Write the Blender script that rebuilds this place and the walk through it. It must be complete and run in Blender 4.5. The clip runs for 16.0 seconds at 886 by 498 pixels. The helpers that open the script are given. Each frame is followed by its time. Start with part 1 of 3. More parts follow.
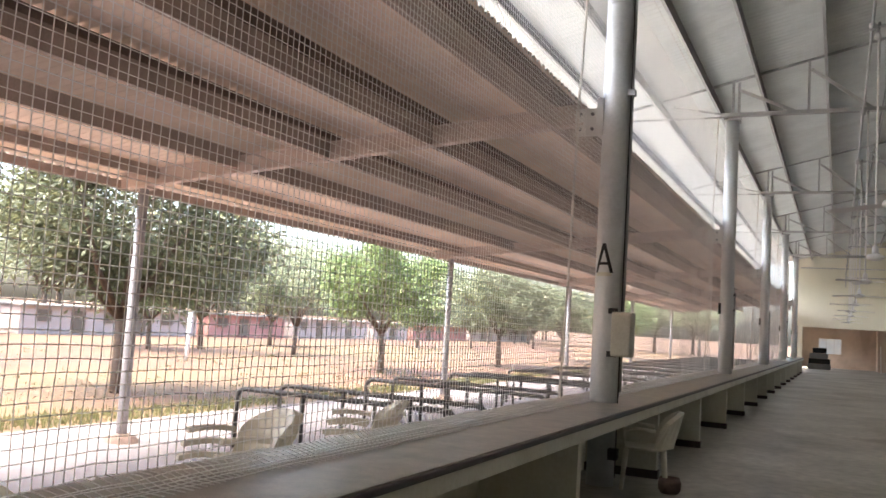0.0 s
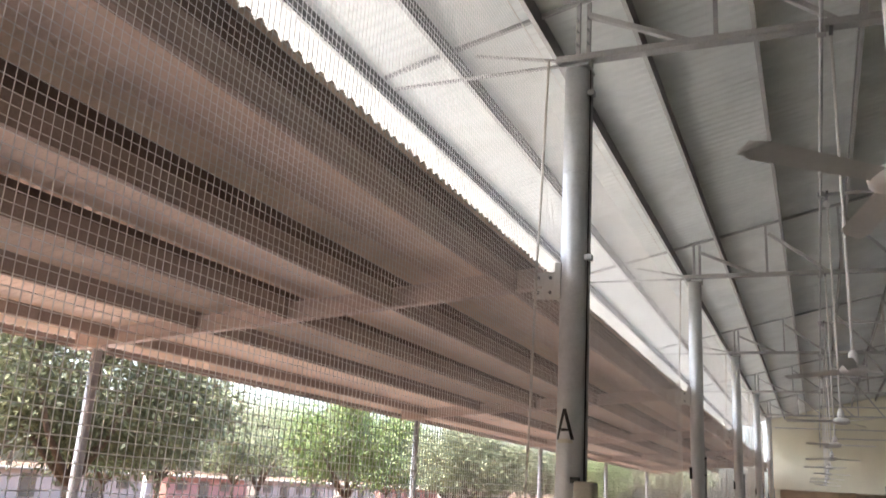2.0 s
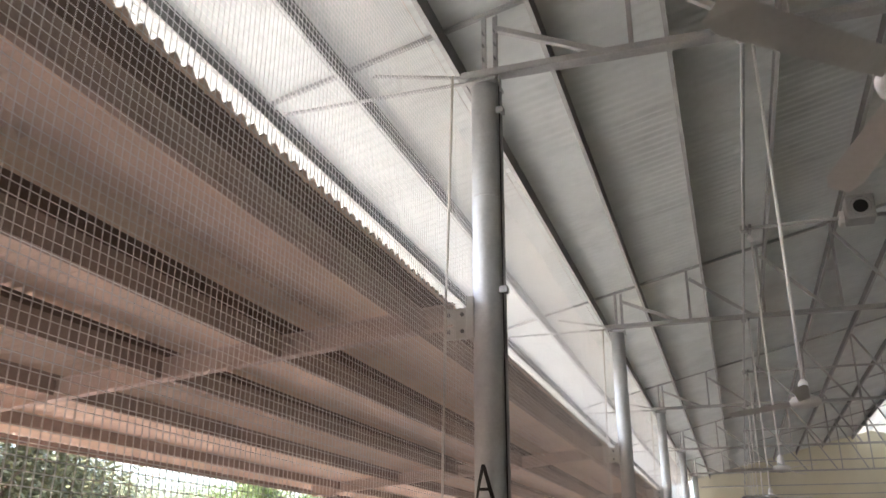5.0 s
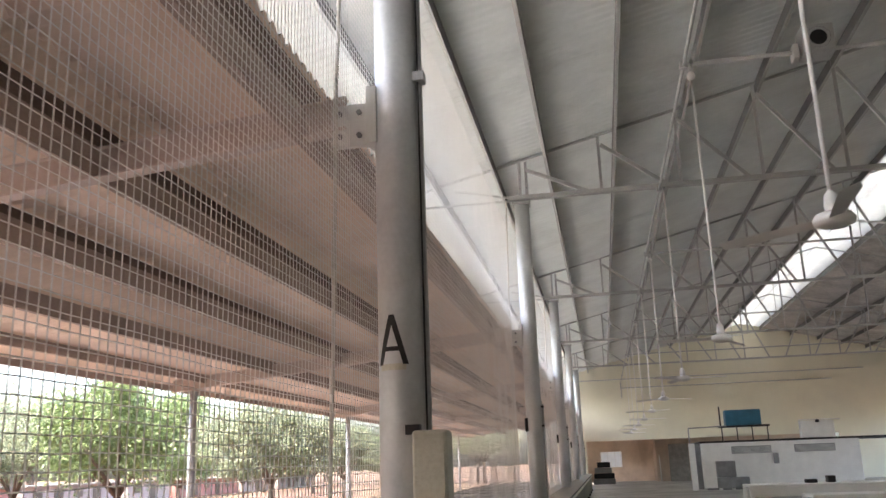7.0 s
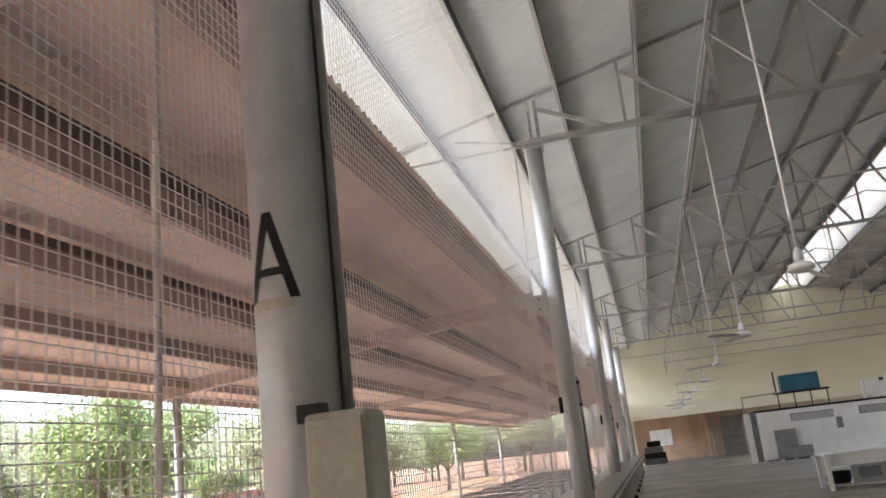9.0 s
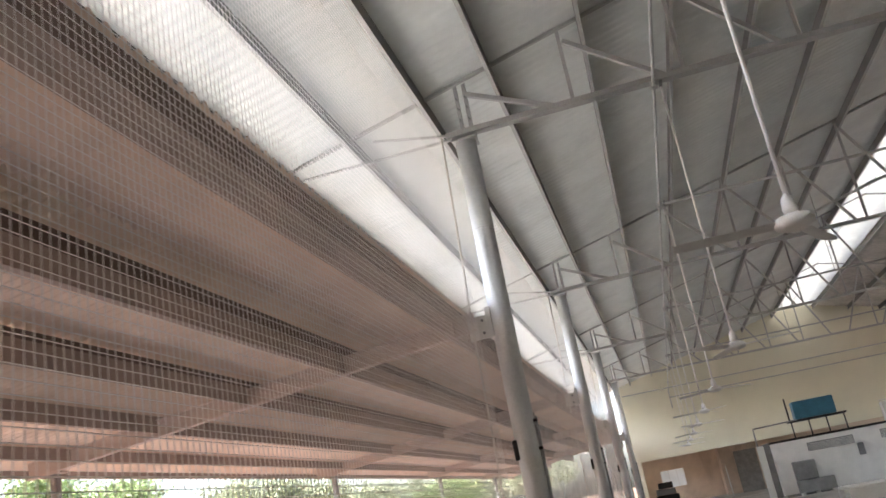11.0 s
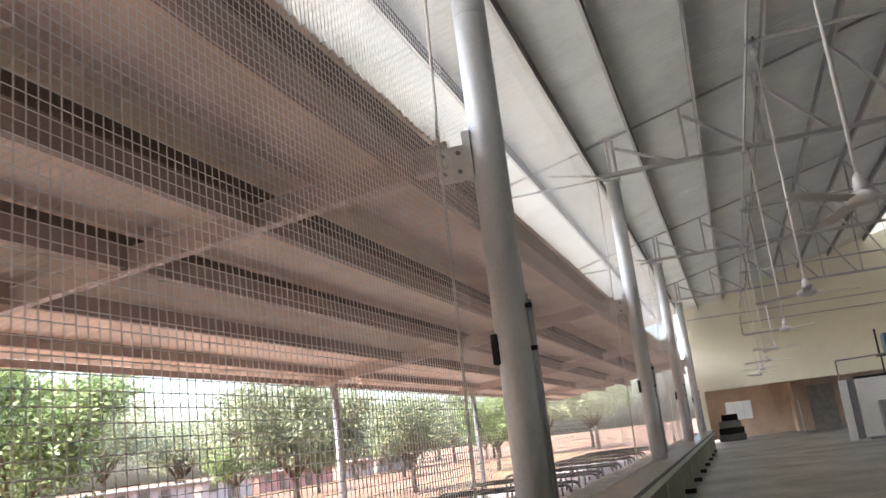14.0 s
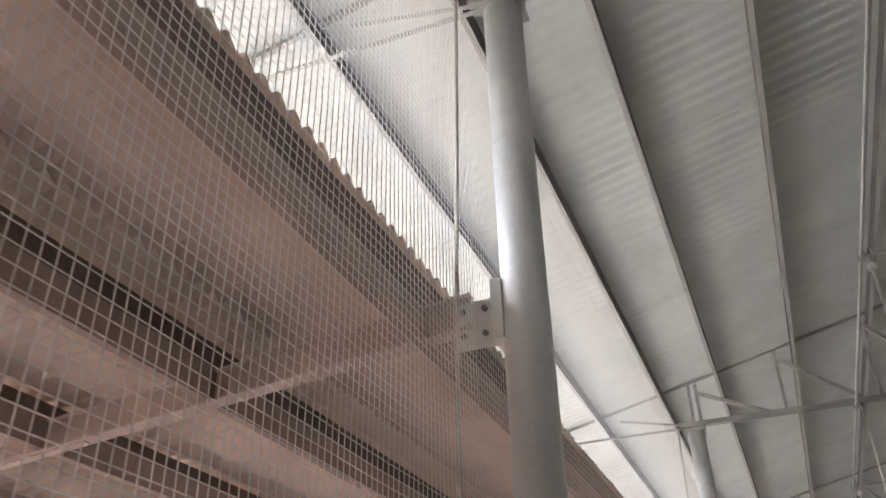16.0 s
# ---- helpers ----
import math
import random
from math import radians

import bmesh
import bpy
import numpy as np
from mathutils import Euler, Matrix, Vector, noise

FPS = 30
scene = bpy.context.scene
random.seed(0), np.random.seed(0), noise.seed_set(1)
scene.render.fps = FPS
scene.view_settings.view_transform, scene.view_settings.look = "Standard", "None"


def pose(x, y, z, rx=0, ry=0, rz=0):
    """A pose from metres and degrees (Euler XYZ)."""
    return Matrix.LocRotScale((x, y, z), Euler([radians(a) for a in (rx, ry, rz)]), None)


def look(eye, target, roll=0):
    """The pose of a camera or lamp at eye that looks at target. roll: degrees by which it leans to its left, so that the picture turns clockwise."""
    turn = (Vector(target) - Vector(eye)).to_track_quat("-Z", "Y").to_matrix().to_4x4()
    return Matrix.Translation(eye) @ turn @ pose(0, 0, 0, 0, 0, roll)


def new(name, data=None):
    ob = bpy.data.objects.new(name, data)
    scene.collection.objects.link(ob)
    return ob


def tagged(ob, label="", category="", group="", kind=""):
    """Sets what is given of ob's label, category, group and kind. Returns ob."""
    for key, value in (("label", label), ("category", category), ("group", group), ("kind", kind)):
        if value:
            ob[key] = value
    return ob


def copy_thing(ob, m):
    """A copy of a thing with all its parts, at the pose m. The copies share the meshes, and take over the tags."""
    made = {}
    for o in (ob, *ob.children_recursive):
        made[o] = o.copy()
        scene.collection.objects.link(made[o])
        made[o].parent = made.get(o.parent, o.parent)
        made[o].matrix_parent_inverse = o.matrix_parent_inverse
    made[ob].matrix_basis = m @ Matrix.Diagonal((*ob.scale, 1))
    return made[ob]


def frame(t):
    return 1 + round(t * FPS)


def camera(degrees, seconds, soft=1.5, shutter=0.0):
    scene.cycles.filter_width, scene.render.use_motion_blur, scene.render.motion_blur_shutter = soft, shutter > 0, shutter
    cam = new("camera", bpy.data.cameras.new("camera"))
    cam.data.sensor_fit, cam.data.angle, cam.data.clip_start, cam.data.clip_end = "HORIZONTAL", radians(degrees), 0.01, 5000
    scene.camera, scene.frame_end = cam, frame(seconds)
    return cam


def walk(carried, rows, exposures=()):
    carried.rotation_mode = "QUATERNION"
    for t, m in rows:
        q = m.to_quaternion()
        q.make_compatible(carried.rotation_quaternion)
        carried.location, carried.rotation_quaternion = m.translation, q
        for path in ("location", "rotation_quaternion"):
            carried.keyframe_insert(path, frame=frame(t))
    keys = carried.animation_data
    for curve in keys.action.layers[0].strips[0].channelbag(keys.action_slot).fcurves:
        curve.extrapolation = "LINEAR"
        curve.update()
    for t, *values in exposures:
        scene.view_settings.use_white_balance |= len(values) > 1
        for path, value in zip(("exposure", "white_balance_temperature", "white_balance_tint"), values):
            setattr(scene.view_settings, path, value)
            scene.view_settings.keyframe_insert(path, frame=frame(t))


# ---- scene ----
cam = camera(55.3, 16.0, shutter=0.3)
METRES, EYE, TILT, LEAN, TURN = 15.7, 1.6, 0.0, 0.0, 25.6
PATH = [
    (0, (0.025, -0.307, 1.623), (-0.825, 1.495, 1.796), 3.6),
    (0.5, (0.03, -0.285, 1.649), (-0.781, 1.529, 1.876), 3.6),
    (1, (0.073, -0.273, 1.666), (-0.727, 1.536, 1.961), 3.7),
    (1.5, (0.098, -0.144, 1.713), (-0.696, 1.646, 2.119), 3.8),
    (2, (0.14, -0.176, 1.722), (-0.646, 1.583, 2.26), 3.7),
    (2.5, (0.154, -0.205, 1.744), (-0.622, 1.505, 2.432), 3.1),
    (3, (0.162, -0.18, 1.754), (-0.583, 1.503, 2.537), 2.0),
    (3.2, (0.111, -0.093, 1.766), (-0.619, 1.592, 2.558), 1.7),
    (5.3, (-0.225, 1.37, 1.694), (-0.806, 3.164, 2.361), 0.0),
    (5.5, (-0.32, 1.588, 1.695), (-0.895, 3.396, 2.33), -0.2),
    (6, (-0.632, 2.223, 1.622), (-1.173, 4.066, 2.182), -0.6),
    (6.5, (-0.852, 2.855, 1.586), (-1.222, 4.755, 2.089), -1.9),
    (7, (-1.015, 3.484, 1.639), (-1.353, 5.391, 2.135), -2.0),
    (7.5, (-1.185, 4.119, 1.671), (-1.522, 6.028, 2.164), -2.7),
    (8, (-1.217, 4.81, 1.649), (-1.564, 6.718, 2.137), -4.6),
    (8.2, (-1.206, 5.043, 1.651), (-1.566, 6.952, 2.128), -5.0),
    (10.3, (-0.743, 7.802, 1.656), (-1.173, 9.674, 2.212), -9.3),
    (10.5, (-0.69, 8.1, 1.665), (-1.107, 9.968, 2.247), -9.7),
    (11, (-0.619, 8.803, 1.649), (-1.005, 10.67, 2.253), -10.6),
    (11.5, (-0.532, 9.517, 1.62), (-0.863, 11.397, 2.217), -11.2),
    (12, (-0.435, 10.239, 1.617), (-0.777, 12.117, 2.214), -10.6),
    (12.5, (-0.408, 10.922, 1.655), (-0.778, 12.794, 2.252), -10.0),
    (13, (-0.434, 11.626, 1.629), (-0.915, 13.47, 2.234), -9.5),
    (13.5, (-0.577, 12.355, 1.557), (-1.156, 14.206, 2.047), -7.7),
    (14, (-0.656, 12.957, 1.611), (-1.24, 14.816, 2.064), -6.9),
    (14.5, (-0.698, 13.422, 1.684), (-1.327, 15.207, 2.331), -4.3),
    (15, (-0.769, 13.925, 1.717), (-1.383, 15.578, 2.661), -1.8),
    (15.5, (-0.874, 14.546, 1.689), (-1.481, 16.146, 2.724), -1.6),
    (16, (-1.021, 15.162, 1.617), (-1.647, 16.751, 2.658), -1.3),
]
walk(cam, [(t, look(eye, target, roll)) for t, eye, target, roll in PATH],
     exposures=[(0.0, 3.36), (2.0, 3.22), (3.0, 3.2), (5.5, 3.3), (8.0, 3.38), (11.0, 3.37), (12.5, 3.34), (14.0, 3.3), (16.0, 3.34)])

# ---------------------------------------------------------------- light
SUN_EL, SUN_AZ = 60.0, 222.0
world = bpy.data.worlds.new("sky")
scene.world = world
world.use_nodes = True
wn = world.node_tree
sky = wn.nodes.new("ShaderNodeTexSky")
sky.sky_type, sky.sun_disc = "NISHITA", False
sky.sun_elevation, sky.sun_rotation = radians(SUN_EL), radians(SUN_AZ)
sky.air_density, sky.dust_density, sky.ozone_density = 0.9, 6.0, 1.0
wn.nodes["Background"].inputs["Strength"].default_value = 0.15
wn.links.new(sky.outputs[0], wn.nodes["Background"].inputs["Color"])
sun = new("sun", bpy.data.lights.new("sun", "SUN"))
sun.data.energy, sun.data.angle, sun.data.color = 0.75, radians(15), (1.0, 0.97, 0.93)
sd = Vector((math.sin(radians(SUN_AZ)) * math.cos(radians(SUN_EL)), math.cos(radians(SUN_AZ)) * math.cos(radians(SUN_EL)), math.sin(radians(SUN_EL))))
sun.matrix_world = look(sd * 50, (0, 0, 0))


# ---------------------------------------------------------------- materials
def mat(name, color, rough=0.7, metal=0.0, var=0.15, scale=3.0, fine=40.0, bump=0.1, spec=0.5, tint=None, stain=0.0, per_piece=0.0):
    m = bpy.data.materials.new(name)
    m.use_nodes = True
    nt = m.node_tree
    b = nt.nodes["Principled BSDF"]
    b.inputs["Roughness"].default_value = rough
    b.inputs["Metallic"].default_value = metal
    b.inputs["Specular IOR Level"].default_value = spec
    tc = nt.nodes.new("ShaderNodeTexCoord")
    geo = nt.nodes.new("ShaderNodeNewGeometry")
    big = nt.nodes.new("ShaderNodeTexNoise")
    big.inputs["Scale"].default_value, big.inputs["Detail"].default_value, big.inputs["Roughness"].default_value = scale, 6, 0.6
    small = nt.nodes.new("ShaderNodeTexNoise")
    small.inputs["Scale"].default_value, small.inputs["Detail"].default_value = fine, 4
    nt.links.new(geo.outputs["Position"], big.inputs["Vector"])
    nt.links.new(geo.outputs["Position"], small.inputs["Vector"])
    ramp = nt.nodes.new("ShaderNodeValToRGB")
    lo = [max(0, c * (1 - var)) for c in color]
    hi = [min(1, c * (1 + var)) for c in color]
    if tint:
        hi = list(tint)
    ramp.color_ramp.elements[0].position, ramp.color_ramp.elements[1].position = 0.33, 0.67
    ramp.color_ramp.elements[0].color, ramp.color_ramp.elements[1].color = (*lo, 1), (*hi, 1)
    nt.links.new(big.outputs["Fac"], ramp.inputs["Fac"])
    mix = nt.nodes.new("ShaderNodeMix")
    mix.data_type, mix.blend_type = "RGBA", "OVERLAY"
    mix.inputs["Factor"].default_value = min(1.0, 0.15 + var)
    nt.links.new(ramp.outputs["Color"], mix.inputs["A"])
    nt.links.new(small.outputs["Fac"], mix.inputs["B"])
    out = mix.outputs["Result"]
    if stain:
        st = nt.nodes.new("ShaderNodeTexNoise")
        st.inputs["Scale"].default_value, st.inputs["Detail"].default_value, st.inputs["Distortion"].default_value = scale * 0.45, 8, 1.2
        nt.links.new(geo.outputs["Position"], st.inputs["Vector"])
        sr = nt.nodes.new("ShaderNodeValToRGB")
        sr.color_ramp.elements[0].position, sr.color_ramp.elements[1].position = 0.52, 0.66
        nt.links.new(st.outputs["Fac"], sr.inputs["Fac"])
        sm = nt.nodes.new("ShaderNodeMath")
        sm.operation = "MULTIPLY"
        sm.inputs[1].default_value = stain
        nt.links.new(sr.outputs["Color"], sm.inputs[0])
        m2 = nt.nodes.new("ShaderNodeMix")
        m2.data_type, m2.blend_type = "RGBA", "MULTIPLY"
        m2.inputs["B"].default_value = (0.45, 0.4, 0.34, 1)
        nt.links.new(sm.outputs[0], m2.inputs["Factor"])
        nt.links.new(out, m2.inputs["A"])
        out = m2.outputs["Result"]
    if per_piece:
        oi = nt.nodes.new("ShaderNodeObjectInfo")
        mr = nt.nodes.new("ShaderNodeMapRange")
        mr.inputs["To Min"].default_value, mr.inputs["To Max"].default_value = 1 - per_piece, 1 + per_piece
        nt.links.new(oi.outputs["Random"], mr.inputs["Value"])
        m3 = nt.nodes.new("ShaderNodeMix")
        m3.data_type, m3.blend_type = "RGBA", "MULTIPLY"
        m3.inputs["Factor"].default_value = 1
        nt.links.new(out, m3.inputs["A"])
        nt.links.new(mr.outputs["Result"], m3.inputs["B"])
        out = m3.outputs["Result"]
    nt.links.new(out, b.inputs["Base Color"])
    if bump:
        bp = nt.nodes.new("ShaderNodeBump")
        bp.inputs["Strength"].default_value, bp.inputs["Distance"].default_value = bump, 0.02
        nt.links.new(small.outputs["Fac"], bp.inputs["Height"])
        nt.links.new(bp.outputs["Normal"], b.inputs["Normal"])
    return m


def translucent(name, color, amount):
    m = mat(name, color, 0.5, var=0.08, scale=1.5, bump=0.05)
    nt = m.node_tree
    tr = nt.nodes.new("ShaderNodeBsdfTranslucent")
    tr.inputs["Color"].default_value = (*color, 1)
    mx = nt.nodes.new("ShaderNodeMixShader")
    mx.inputs["Fac"].default_value = amount
    nt.links.new(nt.nodes["Principled BSDF"].outputs[0], mx.inputs[1])
    nt.links.new(tr.outputs[0], mx.inputs[2])
    nt.links.new(mx.outputs[0], nt.nodes["Material Output"].inputs["Surface"])
    return m


def leaf_material(name, dark, light):
    m = translucent(name, light, 0.2)
    nt = m.node_tree
    b = nt.nodes["Principled BSDF"]
    geo = nt.nodes.new("ShaderNodeNewGeometry")
    ramp = nt.nodes.new("ShaderNodeValToRGB")
    ramp.color_ramp.elements[0].color, ramp.color_ramp.elements[1].color = (*dark, 1), (*light, 1)
    nt.links.new(geo.outputs["Random Per Island"], ramp.inputs["Fac"])
    nt.links.new(ramp.outputs["Color"], b.inputs["Base Color"])
    b.inputs["Roughness"].default_value = 0.5
    return m


M_floor = mat("worn concrete floor", (0.47, 0.44, 0.375), 0.42, var=0.34, scale=0.55, fine=7, bump=0.05, tint=(0.54, 0.515, 0.455), stain=0.7)
M_cream = mat("cream wall paint", (0.75, 0.725, 0.575), 0.8, var=0.06, scale=0.4, fine=20, bump=0.04)
M_cream2 = mat("cream counter paint", (0.68, 0.65, 0.54), 0.7, var=0.08, scale=1.2, fine=30, bump=0.04, stain=0.25)
M_stone = mat("polished grey stone", (0.28, 0.245, 0.195), 0.3, var=0.3, scale=6, fine=90, bump=0.02)
M_plinth = mat("dark brown skirting tile", (0.06, 0.04, 0.035), 0.5, var=0.2)
M_column = mat("aluminium paint column", (0.64, 0.65, 0.655), 0.36, 0.18, var=0.07, scale=2.0, fine=30, bump=0.05, stain=0.15)
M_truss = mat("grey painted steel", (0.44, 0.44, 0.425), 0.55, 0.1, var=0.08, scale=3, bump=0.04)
# kept dark so the colour carries the shade on the purlin webs
M_purlin = mat("galvanised purlin steel, shaded tone", (0.18, 0.175, 0.165), 0.55, 0.2, var=0.12, scale=2, bump=0.03)
M_roof = mat("white foil roof lining", (0.76, 0.785, 0.755), 0.6, var=0.07, scale=0.8, fine=6, bump=0.25, stain=0.12)
# east slope lining: stained, and darker and browner than the west one
M_roof_east = mat("darker stained roof lining", (0.47, 0.445, 0.41), 0.7, var=0.2, scale=0.6, fine=6, bump=0.25, stain=0.5)
M_sheet = mat("pinkish cement sheet", (0.90, 0.755, 0.64), 0.85, var=0.09, scale=0.9, fine=60, bump=0.08, stain=0.12)
# flange paint darkened: shade on the rafter web is in the colour
M_web = mat("rafter web, shaded tone", (0.60, 0.495, 0.44), 0.7, var=0.08, scale=1.6, bump=0.04)
M_sheet_top = mat("weathered pale cement sheet", (0.42, 0.41, 0.395), 0.85, var=0.12, scale=0.7, fine=40, bump=0.1, stain=0.2)
M_beam = mat("pink primed steel", (0.70, 0.59, 0.535), 0.6, var=0.07, scale=1.6, bump=0.04)
# dark tone for the shade in the gap above the veranda channels
M_gap = mat("dark gap shade", (0.20, 0.15, 0.128), 0.85, var=0.2, scale=3)
M_vpurlin = mat("dusty channel steel", (0.44, 0.35, 0.305), 0.65, 0.0, var=0.12, scale=2, bump=0.04)
M_net = translucent("white nylon twine", (0.95, 0.93, 0.91), 0.65)
M_rope = mat("cotton rope", (0.75, 0.71, 0.65), 0.9, var=0.1, fine=200, bump=0.2)
M_post = mat("grey painted post", (0.42, 0.42, 0.44), 0.5, 0.2, var=0.12, scale=4)
M_black = mat("black enamel tube", (0.02, 0.018, 0.017), 0.35, var=0.2)
M_blackm = mat("black paint", (0.012, 0.011, 0.011), 0.6, var=0.1)
M_white = mat("white paint", (0.78, 0.77, 0.74), 0.45, var=0.06, scale=2)
M_plastic = mat("ivory plastic", (0.66, 0.61, 0.50), 0.45, var=0.07, scale=6, bump=0.02)
M_box = mat("beige enamel box", (0.58, 0.55, 0.45), 0.5, var=0.06, scale=5)
M_conduit = mat("black cable", (0.025, 0.025, 0.025), 0.5, var=0.1)
M_pipe = mat("grey conduit", (0.46, 0.46, 0.46), 0.5, 0.2, var=0.1)
M_brown = mat("brown plaster", (0.62, 0.49, 0.375), 0.85, var=0.14, scale=0.8, stain=0.3)
# brown darkened so the colour holds the shade of recesses and openings
M_dark = mat("dark tone for shaded recesses", (0.14, 0.11, 0.08), 0.9, var=0.2, scale=0.8)
M_blue = mat("blue enamel", (0.03, 0.13, 0.20), 0.5, var=0.15)
M_grey = mat("grey metal", (0.25, 0.25, 0.25), 0.5, 0.3, var=0.15)
M_steel = mat("stainless steel", (0.5, 0.5, 0.5), 0.3, 0.9, var=0.08)
M_pave = mat("pinkish cement paving", (0.185, 0.16, 0.16), 0.85, var=0.12, scale=0.5, fine=25, bump=0.08, stain=0.2, per_piece=0.05)
M_bark = mat("brown bark", (0.11, 0.08, 0.06), 0.9, var=0.3, scale=6, bump=0.5)
M_leaf = leaf_material("mango leaves", (0.03, 0.038, 0.016), (0.20, 0.215, 0.115))
M_leaf2 = leaf_material("grey green leaves", (0.085, 0.105, 0.055), (0.26, 0.285, 0.17))
M_leaf3 = leaf_material("bright green leaves", (0.07, 0.105, 0.035), (0.23, 0.30, 0.12))
# leaf colours lifted to stand in for haze over the distant trees
M_leaf4 = leaf_material("haze-paled leaves", (0.16, 0.19, 0.11), (0.34, 0.37, 0.25))
M_sky = translucent("translucent roof sheet", (0.85, 0.86, 0.84), 0.28)
M_red = mat("faded red paint", (0.40, 0.20, 0.17), 0.8, var=0.15, scale=1.0)
M_pinkw = mat("pale pink plaster", (0.44, 0.36, 0.325), 0.85, var=0.1, scale=0.6)
M_cement = mat("grey cement", (0.30, 0.28, 0.25), 0.9, var=0.2)
M_mud = mat("brown cement mound", (0.15, 0.10, 0.08), 0.9, var=0.25, scale=8, bump=0.4)
M_grass = leaf_material("grass blades", (0.07, 0.09, 0.025), (0.19, 0.175, 0.075))


def ground_material():
    m = mat("dry earth", (0.098, 0.05, 0.026), 0.95, var=0.2, scale=0.6, fine=14, bump=0.3)
    nt = m.node_tree
    b = nt.nodes["Principled BSDF"]
    base = b.inputs["Base Color"].links[0].from_socket
    geo = nt.nodes.new("ShaderNodeNewGeometry")
    sc = nt.nodes.new("ShaderNodeVectorMath")
    sc.operation = "MULTIPLY"
    sc.inputs[1].default_value = (1.0, 0.45, 1.0)
    nt.links.new(geo.outputs["Position"], sc.inputs[0])
    prev = base
    for seed, s, colr, p0, p1 in ((0, 0.09, (0.118, 0.076, 0.031), 0.48, 0.62), (37, 0.22, (0.082, 0.088, 0.031), 0.58, 0.74), (80, 0.11, (0.095, 0.041, 0.023), 0.52, 0.62)):
        ad = nt.nodes.new("ShaderNodeVectorMath")
        ad.inputs[1].default_value = (seed, seed * 1.7, 0)
        nt.links.new(sc.outputs[0], ad.inputs[0])
        n = nt.nodes.new("ShaderNodeTexNoise")
        n.inputs["Scale"].default_value, n.inputs["Detail"].default_value, n.inputs["Roughness"].default_value = s, 9, 0.65
        nt.links.new(ad.outputs[0], n.inputs["Vector"])
        r = nt.nodes.new("ShaderNodeValToRGB")
        r.color_ramp.elements[0].position, r.color_ramp.elements[1].position = p0, p1
        nt.links.new(n.outputs["Fac"], r.inputs["Fac"])
        mx = nt.nodes.new("ShaderNodeMix")
        mx.data_type = "RGBA"
        mx.inputs["B"].default_value = (*colr, 1)
        nt.links.new(r.outputs["Color"], mx.inputs["Factor"])
        nt.links.new(prev, mx.inputs["A"])
        prev = mx.outputs["Result"]
    nt.links.new(prev, b.inputs["Base Color"])
    return m


M_ground = ground_material()


# ---------------------------------------------------------------- mesh helpers
def box(bm, x0, x1, y0, y1, z0, z1, bevel=0.0):
    r = bmesh.ops.create_cube(bm, size=1.0, matrix=Matrix.Translation(((x0 + x1) / 2, (y0 + y1) / 2, (z0 + z1) / 2)) @ Matrix.Diagonal((abs(x1 - x0), abs(y1 - y0), abs(z1 - z0), 1)))
    if bevel:
        es = list({e for v in r["verts"] for e in v.link_edges})
        bmesh.ops.bevel(bm, geom=es, offset=bevel, segments=2, affect="EDGES", profile=0.5)
    return bm


def tube(bm, pts, r, n=8, r1=None, cap=True):
    pts = [Vector(p) for p in pts]
    rings = []
    for i, p in enumerate(pts):
        d = (pts[min(i + 1, len(pts) - 1)] - pts[max(i - 1, 0)]).normalized()
        up = Vector((0, 0, 1)) if abs(d.z) < 0.95 else Vector((1, 0, 0))
        a = d.cross(up).normalized()
        b = d.cross(a)
        rr = r if r1 is None else r + (r1 - r) * i / (len(pts) - 1)
        rings.append([bm.verts.new(p + (a * math.cos(2 * math.pi * k / n) + b * math.sin(2 * math.pi * k / n)) * rr) for k in range(n)])
    for u, v in zip(rings, rings[1:]):
        for k in range(n):
            bm.faces.new((u[k], u[(k + 1) % n], v[(k + 1) % n], v[k])).smooth = True
    if cap:
        bm.faces.new(rings[0][::-1])
        bm.faces.new(rings[-1])
    return bm


def bar(bm, p, q, w, h):
    """A square bar from p to q."""
    p, q = Vector(p), Vector(q)
    d = q - p
    m = Matrix.Translation((p + q) / 2) @ d.to_track_quat("Y", "Z").to_matrix().to_4x4() @ Matrix.Diagonal((w, d.length, h, 1))
    bmesh.ops.create_cube(bm, size=1.0, matrix=m)
    return bm


def angle_bar(bm, p, q, w, t=0.008):
    """A steel angle from p to q: two thin legs."""
    p, q = Vector(p), Vector(q)
    d = q - p
    base = Matrix.Translation((p + q) / 2) @ d.to_track_quat("Y", "Z").to_matrix().to_4x4()
    bmesh.ops.create_cube(bm, size=1.0, matrix=base @ Matrix.Translation((0, 0, -w / 2)) @ Matrix.Diagonal((w, d.length, t, 1)))
    bmesh.ops.create_cube(bm, size=1.0, matrix=base @ Matrix.Translation((w / 2, 0, 0)) @ Matrix.Diagonal((t, d.length, w, 1)))
    return bm


def lathe(bm, prof, n=20, at=(0, 0, 0)):
    rings = [[bm.verts.new((at[0] + r * math.cos(2 * math.pi * k / n), at[1] + r * math.sin(2 * math.pi * k / n), at[2] + z)) for k in range(n)] for r, z in prof]
    for u, v in zip(rings, rings[1:]):
        for k in range(n):
            bm.faces.new((u[k], u[(k + 1) % n], v[(k + 1) % n], v[k])).smooth = True
    return bm


def part(name, bm, material, parent=None, label=""):
    me = bpy.data.meshes.new(name)
    bmesh.ops.recalc_face_normals(bm, faces=bm.faces[:])
    bm.to_mesh(me)
    bm.free()
    me.materials.append(material)
    ob = new(name, me)
    if parent is not None:
        ob.parent = parent
    if label:
        tagged(ob, label)
    return ob


def thing(name, label, category, at=(0, 0, 0), group="", kind=""):
    ob = new(name)
    ob.location = at
    return tagged(ob, label, category, group, kind)


B = bmesh.new


